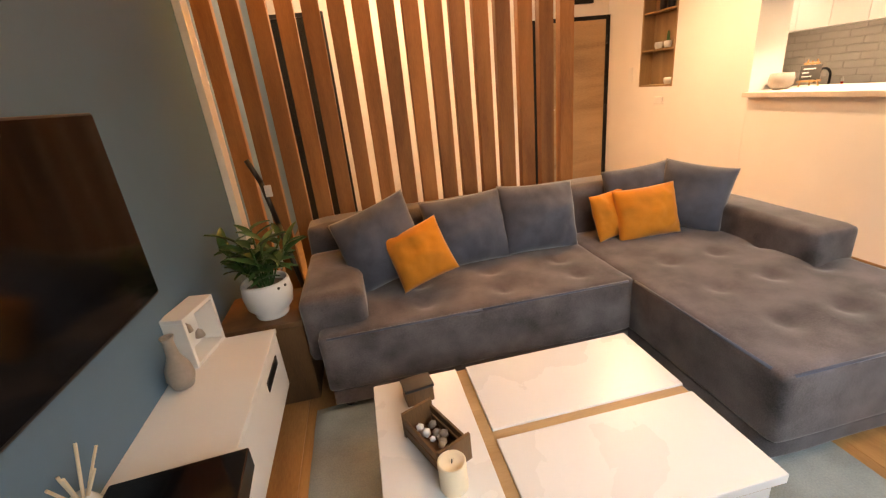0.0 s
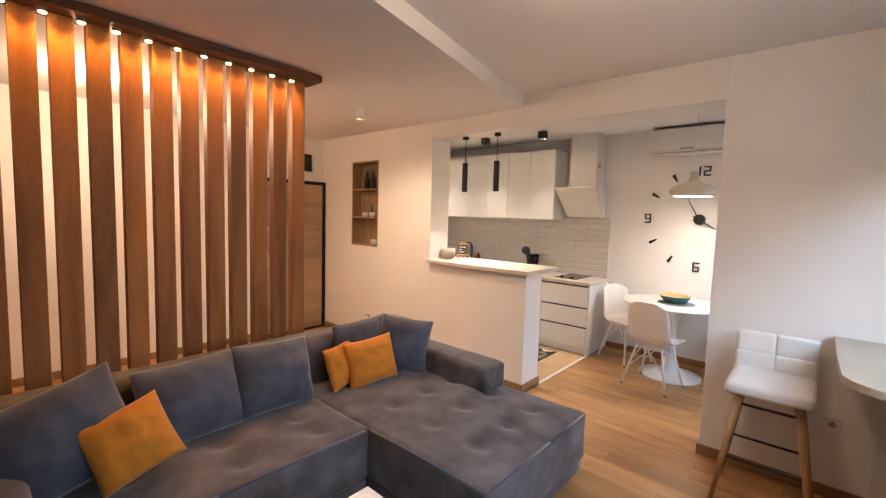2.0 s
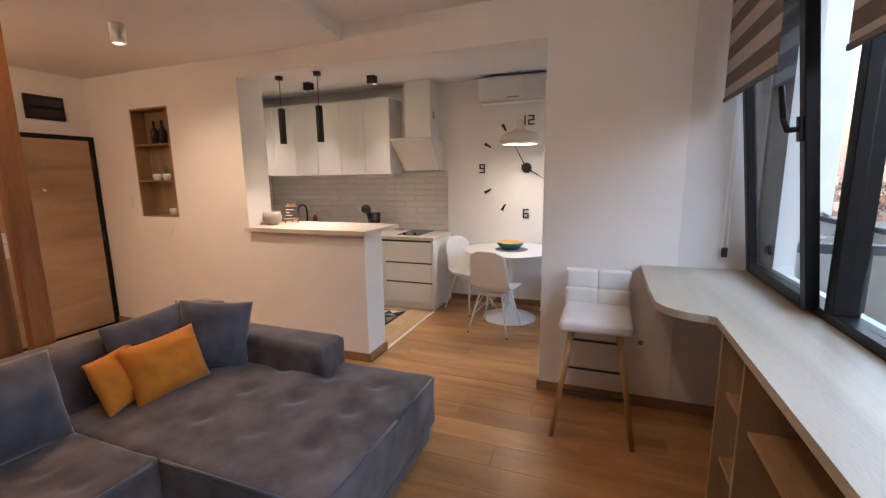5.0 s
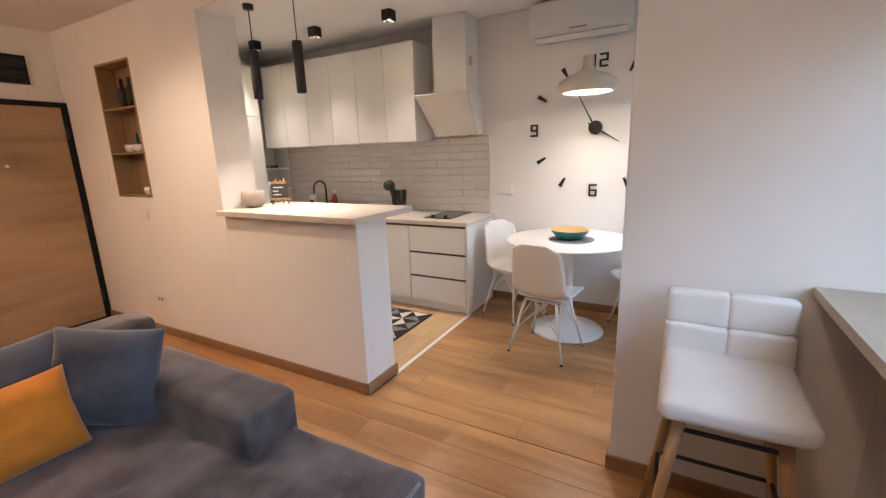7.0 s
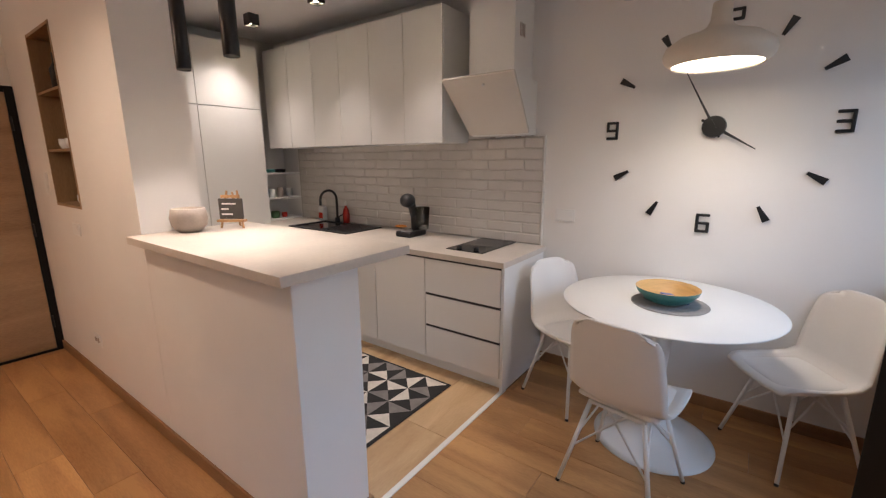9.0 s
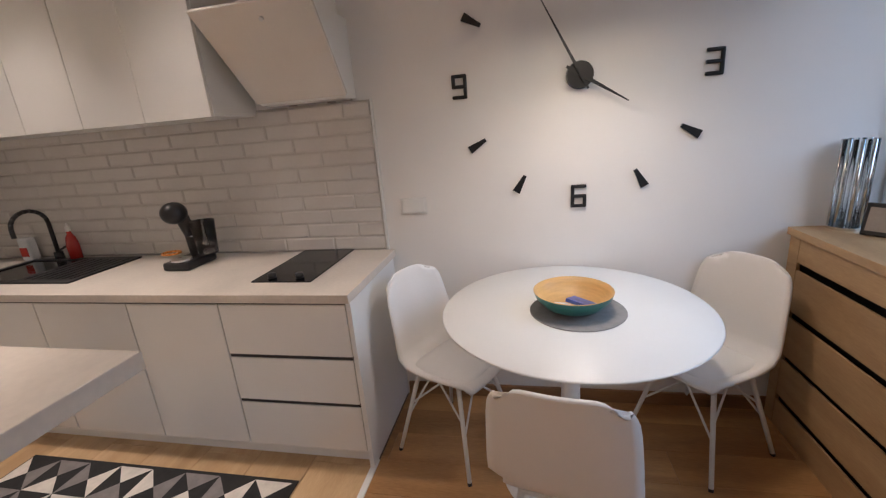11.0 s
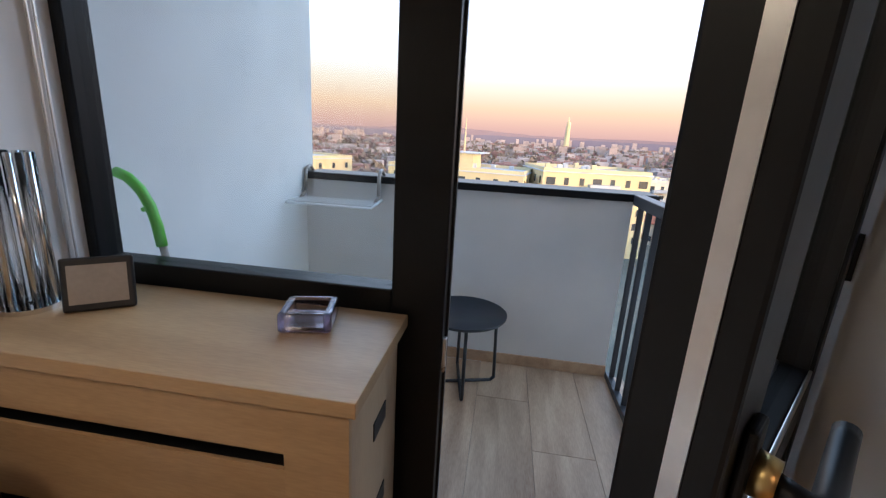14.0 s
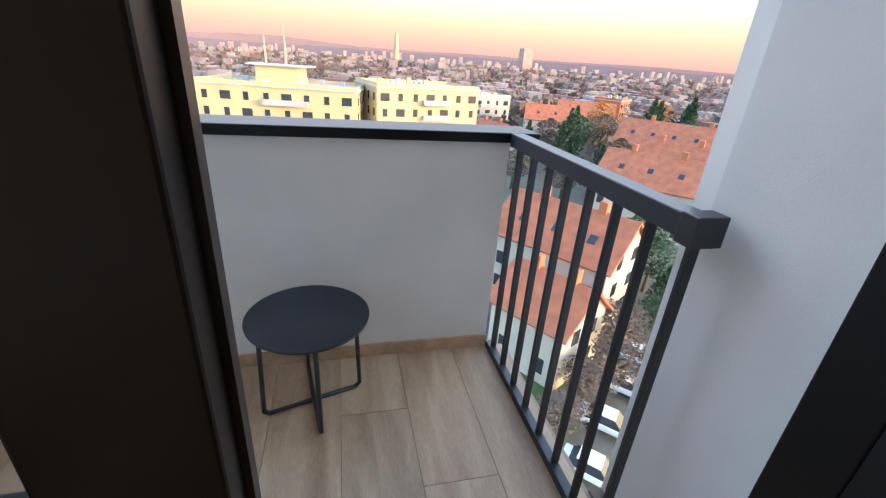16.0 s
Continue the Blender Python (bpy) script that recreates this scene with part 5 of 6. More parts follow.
part("lock_strip", box(LW, LW + 0.003, -0.001, 0.013, 0.12, 2.24), M_STEEL, leafd, "pale steel lock strip along the door edge")
for z in (0.42, 1.12, 1.80):
    part("lock_bolt", cyl((LW + 0.003, 0.006, z - 0.01), (LW + 0.014, 0.006, z - 0.01), 0.006, n=12), M_STEEL, leafd)
for z in (0.25, 1.2, 2.1):
    part("hinge", cyl((-0.012, 0.036, z - 0.05), (-0.012, 0.036, z + 0.05), 0.011, n=12), M_BLACK, leafd)
hr = part("handle_rose", box(LW - 0.070, LW - 0.034, 0.035, 0.045, 1.10, 1.205, 0.004, 3), M_BLACK, leafd)
part("collar", cyl((LW - 0.052, 0.045, 1.165), (LW - 0.052, 0.060, 1.165), 0.018, 0.016, 24), M_BRASS, hr, "worn brass-coloured collar", True)
lever = [(LW - 0.052, 0.056, 1.163), (LW - 0.053, 0.075, 1.158), (LW - 0.064, 0.086, 1.151)]
lever += [(LW - 0.064 - 0.013 * k, 0.088, 1.151 - 0.010 * math.sin(math.pi * k / 10) + 0.0006 * k) for k in range(1, 11)]
part("lever", sweep(lever, 0.0105, 16), M_BLACK, hr, "", True)

# ---- balcony ----
rail = thing("balcony_railing", "dark grey steel railing of flat upright bars", "railing", (3.70, 0, 0))
part("top_rail", box(-0.035, 0.03, -1.855, -0.74, 1.105, 1.165, 0.004), M_RAIL, rail)
part("end_plate", box(-0.05, 0.035, -0.79, -0.735, 1.095, 1.17, 0.003), M_RAIL, rail)
part("bottom_rail", box(-0.02, 0.02, -1.87, -0.76, -0.02, 0.02, 0.003), M_RAIL, rail)
for k in range(8):
    y = -1.81 + 0.149 * k
    part("bar", box(-0.022, 0.008, y - 0.007, y + 0.007, 0.02, 1.105, 0.002), M_RAIL, rail)
bt = thing("side_table", "round dark grey metal side table on the balcony", "table", (4.635, -1.585, -0.02))
bt.scale.z = 0.95
part("tabletop", lathe([(0, 0.47), (0.24, 0.47), (0.248, 0.478), (0.25, 0.49), (0.246, 0.49), (0.24, 0.482), (0, 0.48)], 56), M_RAIL, bt, "", True)
for k in range(2):
    a = radians(100 + 97 * k)
    c, s = math.cos(a), math.sin(a)
    part("leg_loop", tube([(0.20 * c, 0.20 * s, 0.47), (0.215 * c, 0.215 * s, 0.03), (0.195 * c, 0.195 * s, 0.01), (-0.195 * c, -0.195 * s, 0.01), (-0.215 * c, -0.215 * s, 0.03), (-0.20 * c, -0.20 * s, 0.47)], 0.010, 12), M_RAIL, bt, "", True)
dry = thing("drying_rack", "small grey hanging drying rack over the parapet", "drying rack", (5.48, -1.86, 0))
for x in (-0.24, 0.24):
    part("hook", tube([(x, -0.10, 1.16), (x, -0.04, 1.20), (x, 0.02, 1.18), (x, 0.03, 1.04), (x, 0.10, 1.01)], 0.011, 10), M_GREY, dry, "", True)
part("frame", tube([(-0.26, 0.03, 1.02), (-0.26, 0.25, 1.0), (0.26, 0.25, 1.0), (0.26, 0.03, 1.02)], 0.008, 10), M_SATIN, dry, "", True)
for k in range(5):
    part("line", cyl((-0.26, 0.06 + 0.04 * k, 1.012), (0.26, 0.06 + 0.04 * k, 1.012), 0.003, n=6), M_SATIN, dry)
mop = thing("mop", "grey mop pole with a bright green grip against the wall", "mop", (5.70, -0.47, -0.02))
part("pole", cyl((-0.30, -0.06, 0.02), (-0.155, 0, 1.06), 0.012), M_GREY, mop, "", True)
part("grip", sweep([(-0.155, 0, 1.05), (-0.145, 0, 1.12), (-0.128, 0, 1.18), (-0.10, 0, 1.23), (-0.062, 0, 1.265), (-0.02, 0, 1.28)], 0.017, 12), M_GREENPL, mop, "bright green plastic grip", True)
part("trigger", tube([(-0.13, 0, 1.175), (-0.10, 0, 1.165)], 0.008, 8), M_GREENPL, mop)
part("foot", box(-0.40, -0.20, -0.12, 0.0, 0, 0.02, 0.004), M_DARK, mop)

# ---- the view: ground, street, houses, trees, far city ----
G = -22.0
M_GROUND = mat("winter_ground", (0.11, 0.10, 0.075), 0.95, scale=0.05, vary=0.5, bump=0.4, fine=0.8)
M_ASPH = mat("asphalt", (0.06, 0.06, 0.062), 0.9, scale=0.6, vary=0.25, fine=30)
M_GRASS = mat("grass_patch", (0.06, 0.10, 0.03), 0.95, scale=1, vary=0.4, fine=12)
M_ROOF = mat("red_roof_tile", (0.36, 0.105, 0.05), 0.8, scale=0.8, vary=0.35, bump=0.5, fine=9)
M_CREAM = mat("cream_render", (0.42, 0.38, 0.32), 0.9, scale=0.5, vary=0.12, fine=6)
M_PALE = mat("pale_render", (0.46, 0.36, 0.21), 0.9, scale=0.3, vary=0.08, fine=5)
M_FLAT = mat("flat_roof_gravel", (0.36, 0.36, 0.37), 0.95, scale=0.4, vary=0.2, fine=6)
M_BRICK = mat("orange_brick", (0.40, 0.13, 0.06), 0.9, scale=0.6, vary=0.2, fine=8)
M_WIN = mat("far_window_glass", (0.03, 0.035, 0.045), 0.15, scale=1, vary=0.3, bump=0)
M_NEEDLE = mat("conifer_needles", (0.030, 0.065, 0.028), 0.9, scale=0.7, vary=0.6, bump=0.3, fine=8)
M_TWIG = mat("bare_twigs", (0.14, 0.10, 0.075), 0.95, scale=0.8, vary=0.4, fine=10)
M_RUST = mat("autumn_leaves", (0.42, 0.17, 0.03), 0.9, scale=0.8, vary=0.4, fine=8)
M_BARK = mat("bark", (0.09, 0.065, 0.045), 0.95, scale=2, vary=0.3, fine=20)
M_CARW = mat("white_car_paint", (0.7, 0.71, 0.73), 0.25, scale=1, vary=0.05, coat=0.5)
M_CARS = mat("silver_car_paint", (0.33, 0.35, 0.38), 0.25, 0.4, scale=1, vary=0.05, coat=0.5)
# Far house and roof colours have violet distance haze mixed in.
M_HAZEH = mat("hazed_house_render", (0.24, 0.20, 0.20), 0.95, scale=0.03, vary=0.6, fine=0.2)
M_HAZER = mat("hazed_roof_tile", (0.19, 0.10, 0.09), 0.95, scale=0.03, vary=0.5, fine=0.2)
M_FARC = mat("far_city_render", (0.30, 0.22, 0.20), 0.95, scale=0.02, vary=0.5, fine=0.2)
structure("ground", box(-6000, 6000, -6000, 400, G - 1, G), M_GROUND, "dull winter ground of the city below")
road = structure("road", box(-3.2, 3.2, -60, 60, 0, 0.06), M_ASPH, "grey street between the houses")
road.matrix_basis = pose(-19, -24, G, 0, 0, 44)
gr = structure("grass", prism([(-4, -2), (3, -3), (5, 2), (-2, 4)], 0, 0.05), M_GRASS, "small green lawn")
gr.matrix_basis = pose(-9.5, -23, G)


def house(place, turn, length, width, eave, ridge, label, wall=None, roof=None, skylights=3):
    """A gabled house; its ridge runs along its own y."""
    h = thing("house", label, "house", place, turn, "")
    a, b, e = width / 2, length / 2, eave
    bm = prism([(-a, -b), (a, -b), (a, b), (-a, b)], 0, e)
    for y in (-b, b):
        vs = [bm.verts.new(p) for p in ((-a, y, e), (a, y, e), (0, y, ridge - 0.2))]
        bm.faces.new(vs)
    part("wall", bm, wall or M_CREAM, h)
    ang = math.atan2(ridge - e, a)
    for sx in (1, -1):
        L = math.hypot(a, ridge - e) + 0.7
        rf = part("roof_slope", box(0, L, -b - 0.5, b + 0.5, -0.12, 0.12, 0.05), roof or M_ROOF, h)
        rf.matrix_basis = Matrix.Translation((0, 0, ridge)) @ (pose(0, 0, 0, 0, math.degrees(ang)) if sx > 0 else pose(0, 0, 0, 0, 0, 180) @ pose(0, 0, 0, 0, math.degrees(ang)))
        for k in range(skylights):
            part("skylight", box(L * 0.45, L * 0.45 + 1.0, -b + (k + 0.7) * length / (skylights + 0.4) - 0.4, -b + (k + 0.7) * length / (skylights + 0.4) + 0.4, 0.12, 0.2, 0.02), M_WIN, rf)
    for k in range(2):
        part("chimney", box(-0.4, 0.4, -b * 0.5 + k * b - 0.4, -b * 0.5 + k * b + 0.4, ridge - 0.8, ridge + 1.1, 0.03), M_BRICK, h)
    for sx in (-1, 1):
        for z in range(max(1, int((e - 0.5) / 2.8))):
            for k in range(max(2, int(length / 3))):
                y = -b + (k + 0.5) * length / max(2, int(length / 3))
                wv = part("window", box(-0.05, 0.05, y - 0.55, y + 0.55, 1.0 + 2.8 * z, 2.4 + 2.8 * z, 0.01), M_WIN, h)
                wv.location.x = sx * (a + 0.01)
    for sy in (-1, 1):
        for z in range(max(1, int((e - 0.5) / 2.8)) + 1):
            for x in (-a * 0.4, a * 0.4):
                part("window", box(x - 0.5, x + 0.5, sy * b - 0.06, sy * b + 0.06, 1.0 + 2.8 * z, 2.3 + 2.8 * z, 0.01), M_WIN, h)
    return h


house((-18.5, -37.0, G), 34, 13, 9, 7.5, 11.0, "cream house with a red tiled roof and skylights")
house((-12.3, -27.6, G), 30, 7, 6.5, 5.6, 8.2, "small cream house with a red tiled roof", skylights=0)
house((-45, -58, G), 40, 15, 11, 8, 12.0, "cream house with a broad red tiled roof")
house((-70, -83, G), 38, 24, 13, 9, 14.0, "long pale house row with a bright red roof", M_PALE, None, 5)
house((-56, -66, G), 38, 13, 10, 8, 12.5, "pale house with a red tiled roof", M_PALE)
house((-62, -128, G), 70, 18, 10, 9, 13, "far cream house with an orange roof", M_CREAM)
house((-86, -150, G), 60, 20, 12, 9, 13, "far house with an orange-red roof", M_PALE)
house((-36, -112, G), 20, 12, 9, 6, 9.5, "low house with a red roof among trees")


def block(place, turn, w, d, h, label, wall, rows, cols, pent=True):
    """A flat-roofed apartment block with built windows."""
    o = thing("apartment_building", label, "building", place, turn)
    part("wall", box(-w / 2, w / 2, -d / 2, d / 2, 0, h), wall, o)
    part("roof", box(-w / 2 - 0.3, w / 2 + 0.3, -d / 2 - 0.3, d / 2 + 0.3, h, h + 0.25, 0.03), M_FLAT, o)
    for a in ((-w / 2, w / 2, d / 2 - 0.25, d / 2), (-w / 2, w / 2, -d / 2, -d / 2 + 0.25), (-w / 2, -w / 2 + 0.25, -d / 2 + 0.25, d / 2 - 0.25), (w / 2 - 0.25, w / 2, -d / 2 + 0.25, d / 2 - 0.25)):
        part("roof_parapet", box(*a, h + 0.25, h + 0.9), wall, o)
    for z in range(rows):
        zz = h - 2.5 - 3.0 * z
        for k in range(cols):
            x = -w / 2 + (k + 0.5) * w / cols
            wd = 0.5 if (k + z) % 3 else 0.95
            wn2 = part("window", box(x - wd - 0.1, x + wd + 0.1, d / 2, d / 2 + 0.06, zz - 0.1, zz + 1.6), M_PALE, o)
            part("pane", box(x - wd, x + wd, d / 2 + 0.05, d / 2 + 0.09, zz, zz + 1.5), M_WIN, wn2)
        for k in range(max(2, int(d / 4))):
            y = -d / 2 + (k + 0.5) * d / max(2, int(d / 4))
            for sx in (-1, 1):
                part("window", box(sx * w / 2 - 0.06, sx * w / 2 + 0.06, y - 0.5, y + 0.5, zz, zz + 1.5), M_WIN, o)
        part("balcony", box(-w * 0.2, w * 0.08, d / 2, d / 2 + 1.2, zz - 0.6, zz + 0.35, 0.02), M_FLAT, o)
    if pent:
        part("penthouse", box(-w * 0.1, w * 0.17, -d * 0.25, d * 0.2, h + 0.25, h + 3.6, 0.02), wall, o)
        part("penthouse_roof", box(-w * 0.16, w * 0.22, -d * 0.3, d * 0.26, h + 3.6, h + 3.85, 0.02), M_FLAT, o)
        for k, hh in ((0.0, 7.5), (0.13, 5.2)):
            part("mast", cyl((w * k, 0, h + 3.8), (w * k, 0, h + 3.8 + hh), 0.22, 0.1, 10), M_PALE, o)
    rr = random.Random(int(w * 7))
    for k in range(9):
        x, y = rr.uniform(-w * 0.45, w * 0.45), rr.uniform(-d * 0.4, d * 0.4)
        part("roof_vent", box(x - 0.5, x + 0.5, y - 0.4, y + 0.4, h + 0.25, h + rr.uniform(1.0, 1.7), 0.03), M_PALE if k % 2 else M_FLAT, o)
    return o


block((14.5, -97, G), -10, 30, 16, 16.7, "sunlit pale apartment block with a roof house and masts", M_PALE, 5, 8)
block((-12.5, -99, G), 12, 23, 16, 17.8, "white apartment block with dark windows and balconies", M_PALE, 5, 7, False)
block((-98, -152, G), 40, 13, 10, 14, "brick and white banded apartment block", M_BRICK, 4, 4, False)
block((-42, -150, G), 15, 22, 12, 13, "low cream block behind the trees", M_CREAM, 3, 6, False)
block((70, -120, G), -25, 40, 14, 16, "long pale apartment block", M_PALE, 4, 10, False)
block((140, -90, G), -50, 40, 14, 18, "pale apartment block in the distance", M_CREAM, 4, 10, False)


def crown_mesh(kind, height, radius, count, seed):
    """Many small leaf or needle cards in an uneven crown."""
    r = random.Random(seed)
    verts, faces = [], []
    for k in range(count):
        t = r.random()
        if kind == "cone":
            z = height * (0.12 + 0.88 * t)
            rad = radius * (1 - t) ** 0.8 * r.uniform(0.35, 1.0) * (0.8 + 0.2 * math.sin(t * 40))
        else:
            z = height * (0.35 + 0.65 * t)
            rad = radius * math.sqrt(max(0.02, 1 - (2 * t - 0.9) ** 2)) * r.uniform(0.3, 1.0)
        a = r.uniform(0, 2 * math.pi)
        c = Vector((rad * math.cos(a), rad * math.sin(a), z))
        s = r.uniform(0.18, 0.45) * (1.3 if kind == "cone" else 0.9)
        u = Vector((r.uniform(-1, 1), r.uniform(-1, 1), r.uniform(-0.6, 0.6))).normalized() * s
        v = Vector((r.uniform(-1, 1), r.uniform(-1, 1), r.uniform(-0.6, 0.6))).normalized() * s * 0.7
        i = len(verts)
        verts += [c - u, c + v, c + u, c - v]
        faces.append((i, i + 1, i + 2, i + 3))
    me = bpy.data.meshes.new("crown")
    me.from_pydata(verts, [], faces)
    return me


def tree(place, kind, height, radius, seed, material, label, count=900):
    t = thing("tree", label, "tree", place)
    part("trunk", cyl((0, 0, 0), (0.1, 0.05, height * (0.95 if kind == "cone" else 0.6)), radius * 0.09, 0.05, 10), M_BARK, t)
    r = random.Random(seed)
    for k in range(6):
        a, z = r.uniform(0, 6.3), height * r.uniform(0.3, 0.55)
        part("limb", cyl((0, 0, z), (radius * 0.7 * math.cos(a), radius * 0.7 * math.sin(a), z + height * 0.22), radius * 0.035, 0.02, 7), M_BARK, t)
    me = crown_mesh(kind, height, radius, count, seed)
    me.materials.append(material)
    cr = new("crown", me)
    cr.parent = t
    return t


CON, BARE, RUS = "tall dark green conifer among the houses", "bare winter tree with grey-brown twigs", "tree with orange autumn leaves in the sun"
first_trees = {}
rt = random.Random(11)
for x, y, kind, hh, rad in ((-44, -88, "cone", 13, 3.6), (-50, -96, "cone", 15, 4), (-39, -95, "cone", 12, 3.4), (-56, -104, "cone", 15, 4.2), (-47, -76, "cone", 10, 3.4), (-62, -112, "ball", 12, 5), (-90, -118, "cone", 17, 5), (-99, -126, "cone", 16, 5), (-106, -120, "cone", 18, 5.4), (-95, -108, "ball", 12, 6), (-115, -132, "cone", 15, 5), (-84, -136, "rust", 14, 5),
                            (-112, -142, "rust", 15, 5), (-30, -37, "ball", 7, 3.2), (-33, -42, "ball", 8, 3.5), (-24, -27, "ball", 6, 2.6), (-28, -32, "cone", 6, 2.4), (-16, -22.5, "twig", 5, 2.4), (-13, -21.5, "twig", 4, 2.2), (-18.5, -26, "twig", 6, 2.8), (-10, -19.5, "twig", 3, 2.0), (-36, -70, "twig", 9, 4), (-58, -86, "twig", 10, 5), (-52, -110, "twig", 11, 5), (-74, -118, "twig", 12, 6), (-120, -112, "twig", 13, 6), (-30, -80, "twig", 8, 4)):
    if kind not in first_trees:
        k2 = {"cone": ("cone", M_NEEDLE, CON), "ball": ("ball", M_NEEDLE, "round evergreen tree with a loose crown"), "twig": ("ball", M_TWIG, BARE), "rust": ("ball", M_RUST, RUS)}[kind]
        first_trees[kind] = (tree((x, y, G), k2[0], 12, 4, len(first_trees) + 3, k2[1], k2[2], 1500), 12, 4)
        o = first_trees[kind][0]
        o.matrix_basis = pose(x, y, G)
        o.scale = (rad / 4, rad / 4, hh / 12)
    else:
        src = first_trees[kind][0]
        o = copy_thing(src, pose(x, y, G, 0, 0, rt.uniform(0, 360)))
        o.scale = (rad / 4, rad / 4, hh / 12)


def car(place, turn, paint, label):
    c = thing("car", label, "car", place, turn, "cars parked along the street")
    bm = box(-0.85, 0.85, -2.1, 2.1, 0.3, 0.85, 0.12, 3)
    part("body", bm, paint, c, "", True)
    bm = bmesh.new()
    lo = [(-0.78, -1.6), (0.78, -1.6), (0.78, 1.0), (-0.78, 1.0)]
    hi = [(-0.62, -1.1), (0.62, -1.1), (0.62, 0.4), (-0.62, 0.4)]
    vl, vh = [bm.verts.new((*p, 0.84)) for p in lo], [bm.verts.new((*p, 1.42)) for p in hi]
    for i in range(4):
        bm.faces.new((vl[i], vl[(i + 1) % 4], vh[(i + 1) % 4], vh[i]))
    part("glazing", bm, M_WIN, c)
    part("roof", box(-0.62, 0.62, -1.1, 0.4, 1.42, 1.47, 0.02), paint, c)
    for x in (-0.85, 0.85):
        for y in (-1.3, 1.3):
            part("wheel", cyl((x - 0.1, y, 0.31), (x + 0.1, y, 0.31), 0.31, n=18), M_DARK, c)
    return c


cars = car((-13.6, -18.9, G + 0.06), 44, M_CARW, "white car parked along the street")
copy_thing(cars, pose(-17.2, -22.2, G + 0.06, 0, 0, 44))
copy_thing(cars, pose(-20.6, -25.6, G + 0.06, 0, 0, 44))
copy_thing(cars, pose(-10.4, -15.6, G + 0.06, 0, 0, 44))

# far city: many small blocks, and ridges with painted haze on the horizon
rc = random.Random(5)
for name, n, near, far, mm, tall, label in (("far_city_houses", 1100, 230, 1100, M_HAZEH, 9, "pale houses of the far city"), ("far_city_roofs", 1700, 200, 1100, M_HAZER, 7, "red-roofed houses of the far city"), ("far_city_blocks", 260, 600, 1600, M_FARC, 15, "apartment blocks of the far city")):
    verts, faces = [], []
    for k in range(n):
        d = near + (far - near) * rc.random() ** 0.8
        a = radians(rc.uniform(-75, 70))
        x, y = -d * math.sin(a), -d * math.cos(a)
        w, dd, hh = rc.uniform(3, 7), rc.uniform(3, 6), rc.uniform(tall * 0.5, tall)
        z = G + max(0, (d - 450) * 0.022)
        i = len(verts)
        verts += [(x + sx * w, y + sy * dd, zz) for zz in (z - 12, z + hh) for sx, sy in ((-1, -1), (1, -1), (1, 1), (-1, 1))]
        faces += [(i + 4, i + 5, i + 6, i + 7)] + [(i + j, i + (j + 1) % 4, i + 4 + (j + 1) % 4, i + 4 + j) for j in range(4)]
    me = bpy.data.meshes.new(name)
    me.from_pydata(verts, [], faces)
    me.materials.append(mm)
    tagged(new(name, me), label, "city", "", "stuff")
verts, faces = [], []
for k in range(5200):
    d = 120 + 900 * rc.random()
    a = radians(rc.uniform(-75, 70))
    x, y = -d * math.sin(a), -d * math.cos(a)
    z = G + max(0, (d - 450) * 0.022)
    for j in range(5):
        c = Vector((x + rc.uniform(-4, 4), y + rc.uniform(-4, 4), z + rc.uniform(1, 7)))
        u = Vector((rc.uniform(-1, 1), rc.uniform(-1, 1), rc.uniform(-1, 1))) * 2.2
        v = Vector((rc.uniform(-1, 1), rc.uniform(-1, 1), rc.uniform(-1, 1))) * 2.2
        i = len(verts)
        verts += [c - u, c + v, c + u, c - v]
        faces.append((i, i + 1, i + 2, i + 3))
me = bpy.data.meshes.new("far_trees")
me.from_pydata(verts, [], faces)
me.materials.append(M_TWIG)
tagged(new("far_trees", me), "bare trees between the far houses", "trees", "", "stuff")


# Ridge strip; distance haze is put into its base and emission colour.
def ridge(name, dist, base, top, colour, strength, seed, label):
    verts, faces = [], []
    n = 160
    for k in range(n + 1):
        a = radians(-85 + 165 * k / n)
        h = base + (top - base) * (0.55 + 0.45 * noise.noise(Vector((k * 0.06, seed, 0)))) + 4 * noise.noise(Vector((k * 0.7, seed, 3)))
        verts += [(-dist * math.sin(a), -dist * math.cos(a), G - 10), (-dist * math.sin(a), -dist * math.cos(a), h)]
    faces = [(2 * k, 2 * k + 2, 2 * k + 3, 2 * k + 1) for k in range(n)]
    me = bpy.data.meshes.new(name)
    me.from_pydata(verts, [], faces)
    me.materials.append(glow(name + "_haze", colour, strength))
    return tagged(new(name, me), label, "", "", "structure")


ridge("backdrop_near", 1750, 0, 34, (0.045, 0.034, 0.045), 0.8, 1.0, "hills beyond the city, violet haze put into their colour")
ridge("backdrop_far", 2900, 10, 80, (0.075, 0.047, 0.05), 0.7, 5.0, "ridge on the horizon, pale pink haze put into its colour")
verts, faces = [], []
for k in range(41):
    a = radians(-88 + 172 * k / 40)
    for e in range(13):
        el = radians(-1.5 + 4 * e)
        verts.append((-4200 * math.sin(a), -4200 * math.cos(a), 4200 * math.tan(el)))
faces = [(13 * k + e, 13 * k + 13 + e, 13 * k + 14 + e, 13 * k + e + 1) for k in range(40) for e in range(12)]
me = bpy.data.meshes.new("sky_backdrop")
me.from_pydata(verts, [], faces)
msky = bpy.data.materials.new("dusk_sky")
msky.use_nodes = True
st = msky.node_tree
st.nodes.remove(st.nodes["Principled BSDF"])
sco, ssep, sdiv, sramp, sem = [st.nodes.new("ShaderNode" + k) for k in ("TexCoord", "SeparateXYZ", "Math", "ValToRGB", "Emission")]
sdiv.operation, sdiv.inputs[1].default_value = "DIVIDE", 2600.0
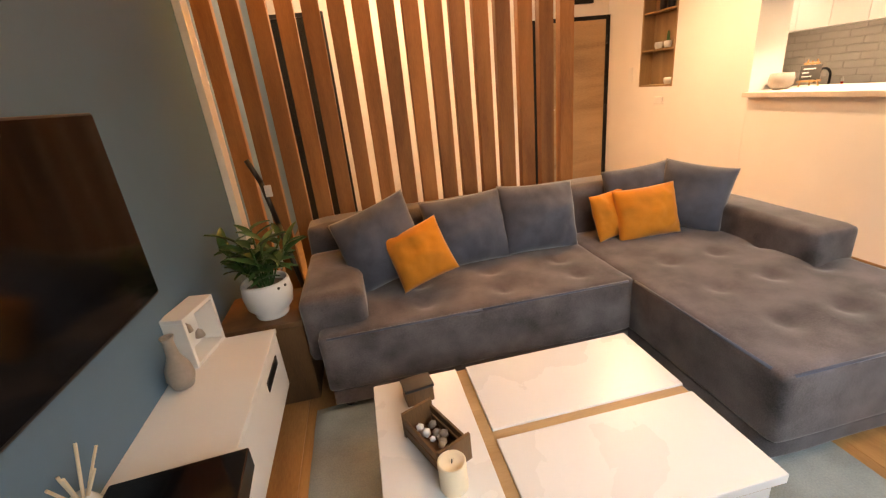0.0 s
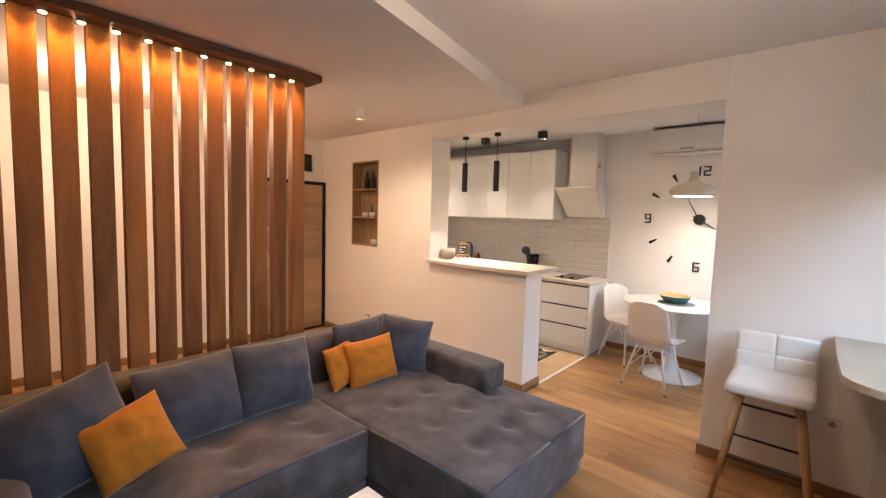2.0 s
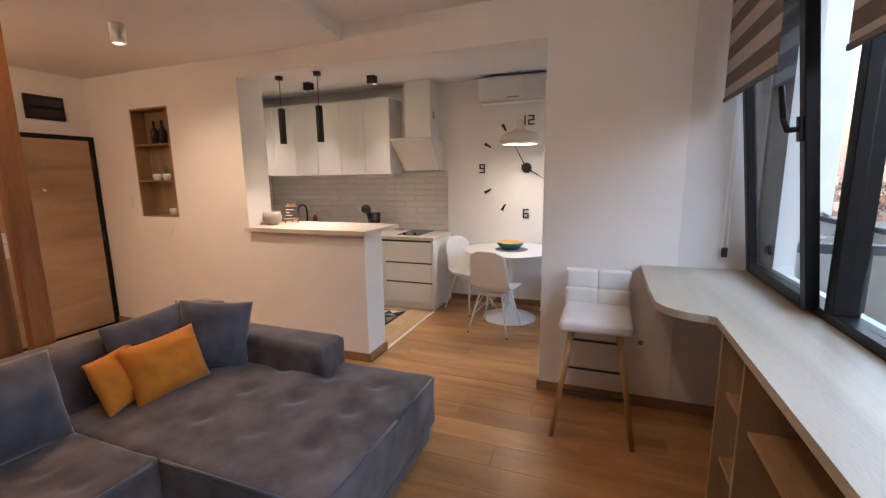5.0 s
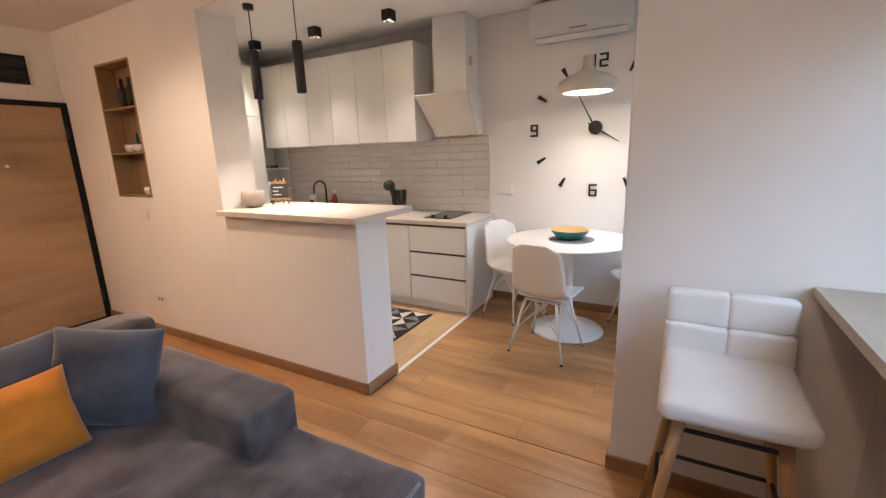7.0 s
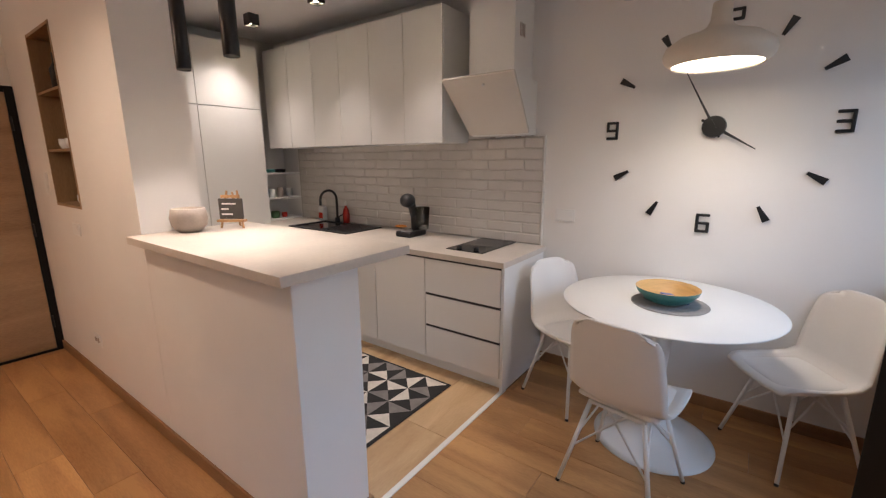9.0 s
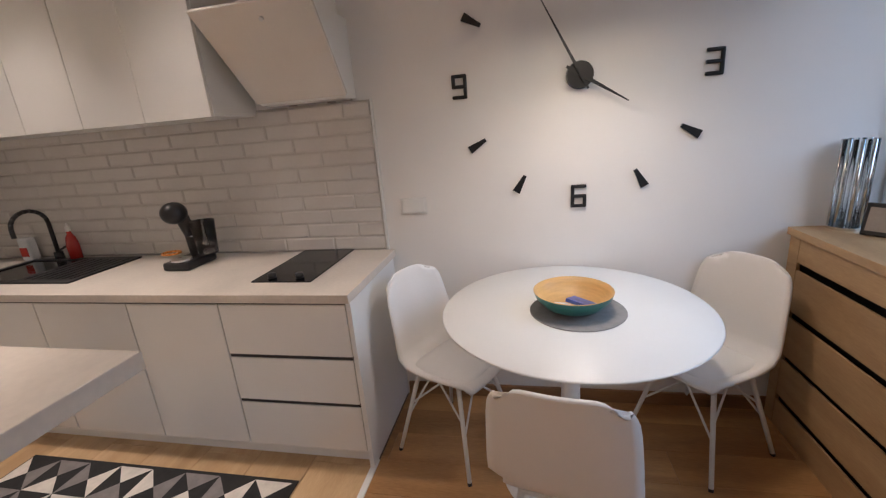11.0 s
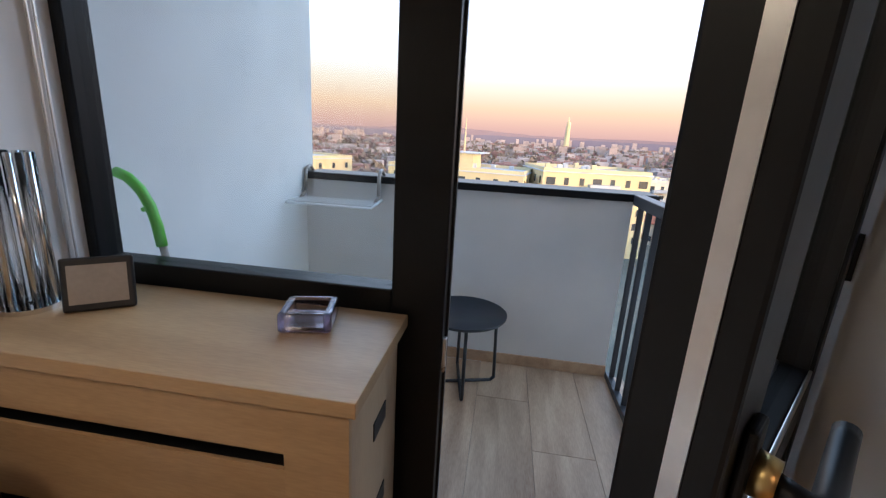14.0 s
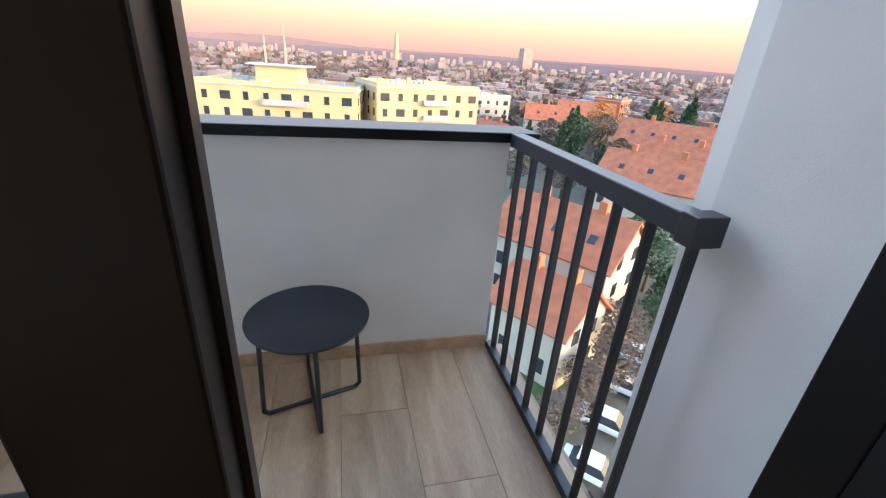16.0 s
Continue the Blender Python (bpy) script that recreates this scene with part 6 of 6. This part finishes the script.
st.links.new(sco.outputs["Object"], ssep.inputs[0]), st.links.new(ssep.outputs[2], sdiv.inputs[0]), st.links.new(sdiv.outputs[0], sramp.inputs[0])
st.links.new(sramp.outputs[0], sem.inputs[0]), st.links.new(sem.outputs[0], st.nodes["Material Output"].inputs[0])
stops = [(0.0, (0.110, 0.070, 0.072)), (0.05, (0.150, 0.095, 0.080)), (0.11, (0.185, 0.132, 0.092)), (0.19, (0.20, 0.178, 0.150)), (0.34, (0.235, 0.265, 0.305)), (0.5, (0.24, 0.30, 0.40)), (1.0, (0.42, 0.57, 0.80))]
while len(sramp.color_ramp.elements) < len(stops):
    sramp.color_ramp.elements.new(0.5)
for el, (pos, col) in zip(sramp.color_ramp.elements, stops):
    el.position, el.color = pos, (*col, 1)
me.materials.append(msky)
tagged(new("sky_backdrop", me), "pale dusk sky, pink towards the horizon", "", "", "structure")
tower = thing("tower", "slender far tower catching the sun", "tower", (-120, -1000, G + 8))
part("shaft", cyl((0, 0, 0), (0, 0, 62), 7, 4, 16), M_PALE, tower)
part("spire", cyl((0, 0, 62), (0, 0, 74), 1.5, 0.3, 8), M_PALE, tower)
block((-420, -1000, G + 8), 10, 26, 20, 52, "far tall block on the horizon", M_FARC, 1, 3, False)

# ---- pieces: tiles and planks ----


def shared(name, bm, material):
    me = bpy.data.meshes.new(name)
    bm.to_mesh(me)
    bm.free()
    me.materials.append(material)
    return me


def lay(name, me, parent, place, turn=0):
    o = bpy.data.objects.new(name, me)
    scene.collection.objects.link(o)
    o.parent = parent
    o.matrix_basis = pose(*place, 0, 0, turn)
    return o


def paving(root, name, x0, x1, y0, y1, w, ln, z, gap, material, shift=0.37, along="y"):
    """Boards laid side by side between two lines, cut at the walls."""
    cache = {}
    u0, u1, v0, v1 = (x0, x1, y0, y1) if along == "y" else (y0, y1, x0, x1)
    u, row = u0, 0
    while u < u1 - 0.01:
        ww = min(w, u1 - u)
        v = v0 - (row * shift % 1.0) * ln
        while v < v1 - 0.01:
            a, b = max(v, v0), min(v + ln, v1)
            if b - a > 0.03:
                key = (round(ww, 3), round(b - a, 3))
                if key not in cache:
                    hw, hl = (ww - gap) / 2, (b - a - gap) / 2
                    bm = box(-hw, hw, -hl, hl, -0.012, 0, 0.0012, 1) if along == "y" else box(-hl, hl, -hw, hw, -0.012, 0, 0.0012, 1)
                    cache[key] = shared(name, bm, material)
                cu, cv = u + ww / 2, (a + b) / 2
                lay(name, cache[key], root, (cu, cv, z) if along == "y" else (cv, cu, z))
            v += ln
        u, row = u + w, row + 1


floor = tagged(thing("floor", "honey-coloured oak laminate floor", ""), kind="structure")
paving(floor, "plank", -0.5, WX, S, N, 0.193, 1.29, 0, 0.0012, M_PLANK)
paving(floor, "plank", WX, CW, KS, 1.955, 0.193, 1.29, 0, 0.0012, M_PLANK, 0.41)
kfloor = tagged(thing("floor_kitchen", "pale wood-look kitchen floor tiles", ""), kind="structure")
paving(kfloor, "tile", WX + 0.30, 5.12, 1.985, 4.75, 0.30, 0.60, 0, 0.003, M_KTILE, 0.5, "x")
bfloor = tagged(thing("floor_balcony", "wood-look brown balcony tiles", ""), kind="structure")
paving(bfloor, "tile", 3.62, 5.74, -1.88, -0.40, 0.30, 1.20, -0.02, 0.0016, M_BTILE, 0.33)
splash = tagged(thing("backsplash", "pale bevelled metro tiles behind the worktop", ""), kind="structure")
part("grout", box(CW - 0.006, CW - 0.001, 1.985, 4.82, 0.90, 1.675), M_TILEGROUT, splash)
tile_cache = {}
for r in range(10):
    y = 1.988 - (0.15 if r % 2 else 0)
    while y < 4.80:
        a, b = max(y, 1.988), min(y + 0.30, 4.80)
        if b - a > 0.02:
            k = round(b - a, 3)
            if k not in tile_cache:
                bm = bmesh.new()
                hl = (b - a) / 2 - 0.001
                base = [(0, -hl, 0.001), (0, hl, 0.001), (0, hl, 0.0762), (0, -hl, 0.0762)]
                topv = [(-0.006, -hl + 0.008, 0.010), (-0.006, hl - 0.008, 0.010), (-0.006, hl - 0.008, 0.067), (-0.006, -hl + 0.008, 0.067)]
                va, vb = [bm.verts.new(p) for p in base], [bm.verts.new(p) for p in topv]
                bm.faces.new(vb[::-1])
                for i in range(4):
                    bm.faces.new((va[i], vb[i], vb[(i + 1) % 4], va[(i + 1) % 4]))
                bmesh.ops.recalc_face_normals(bm, faces=list(bm.faces))
                tile_cache[k] = shared("tile", bm, M_TILE)
            lay("tile", tile_cache[k], splash, (CW - 0.006, (a + b) / 2, 0.90 + 0.0772 * r))
        y += 0.30
part("edge_trim", box(CW - 0.016, CW - 0.001, 1.975, 1.986, 0.90, 1.68, 0.001), M_SATIN, splash)
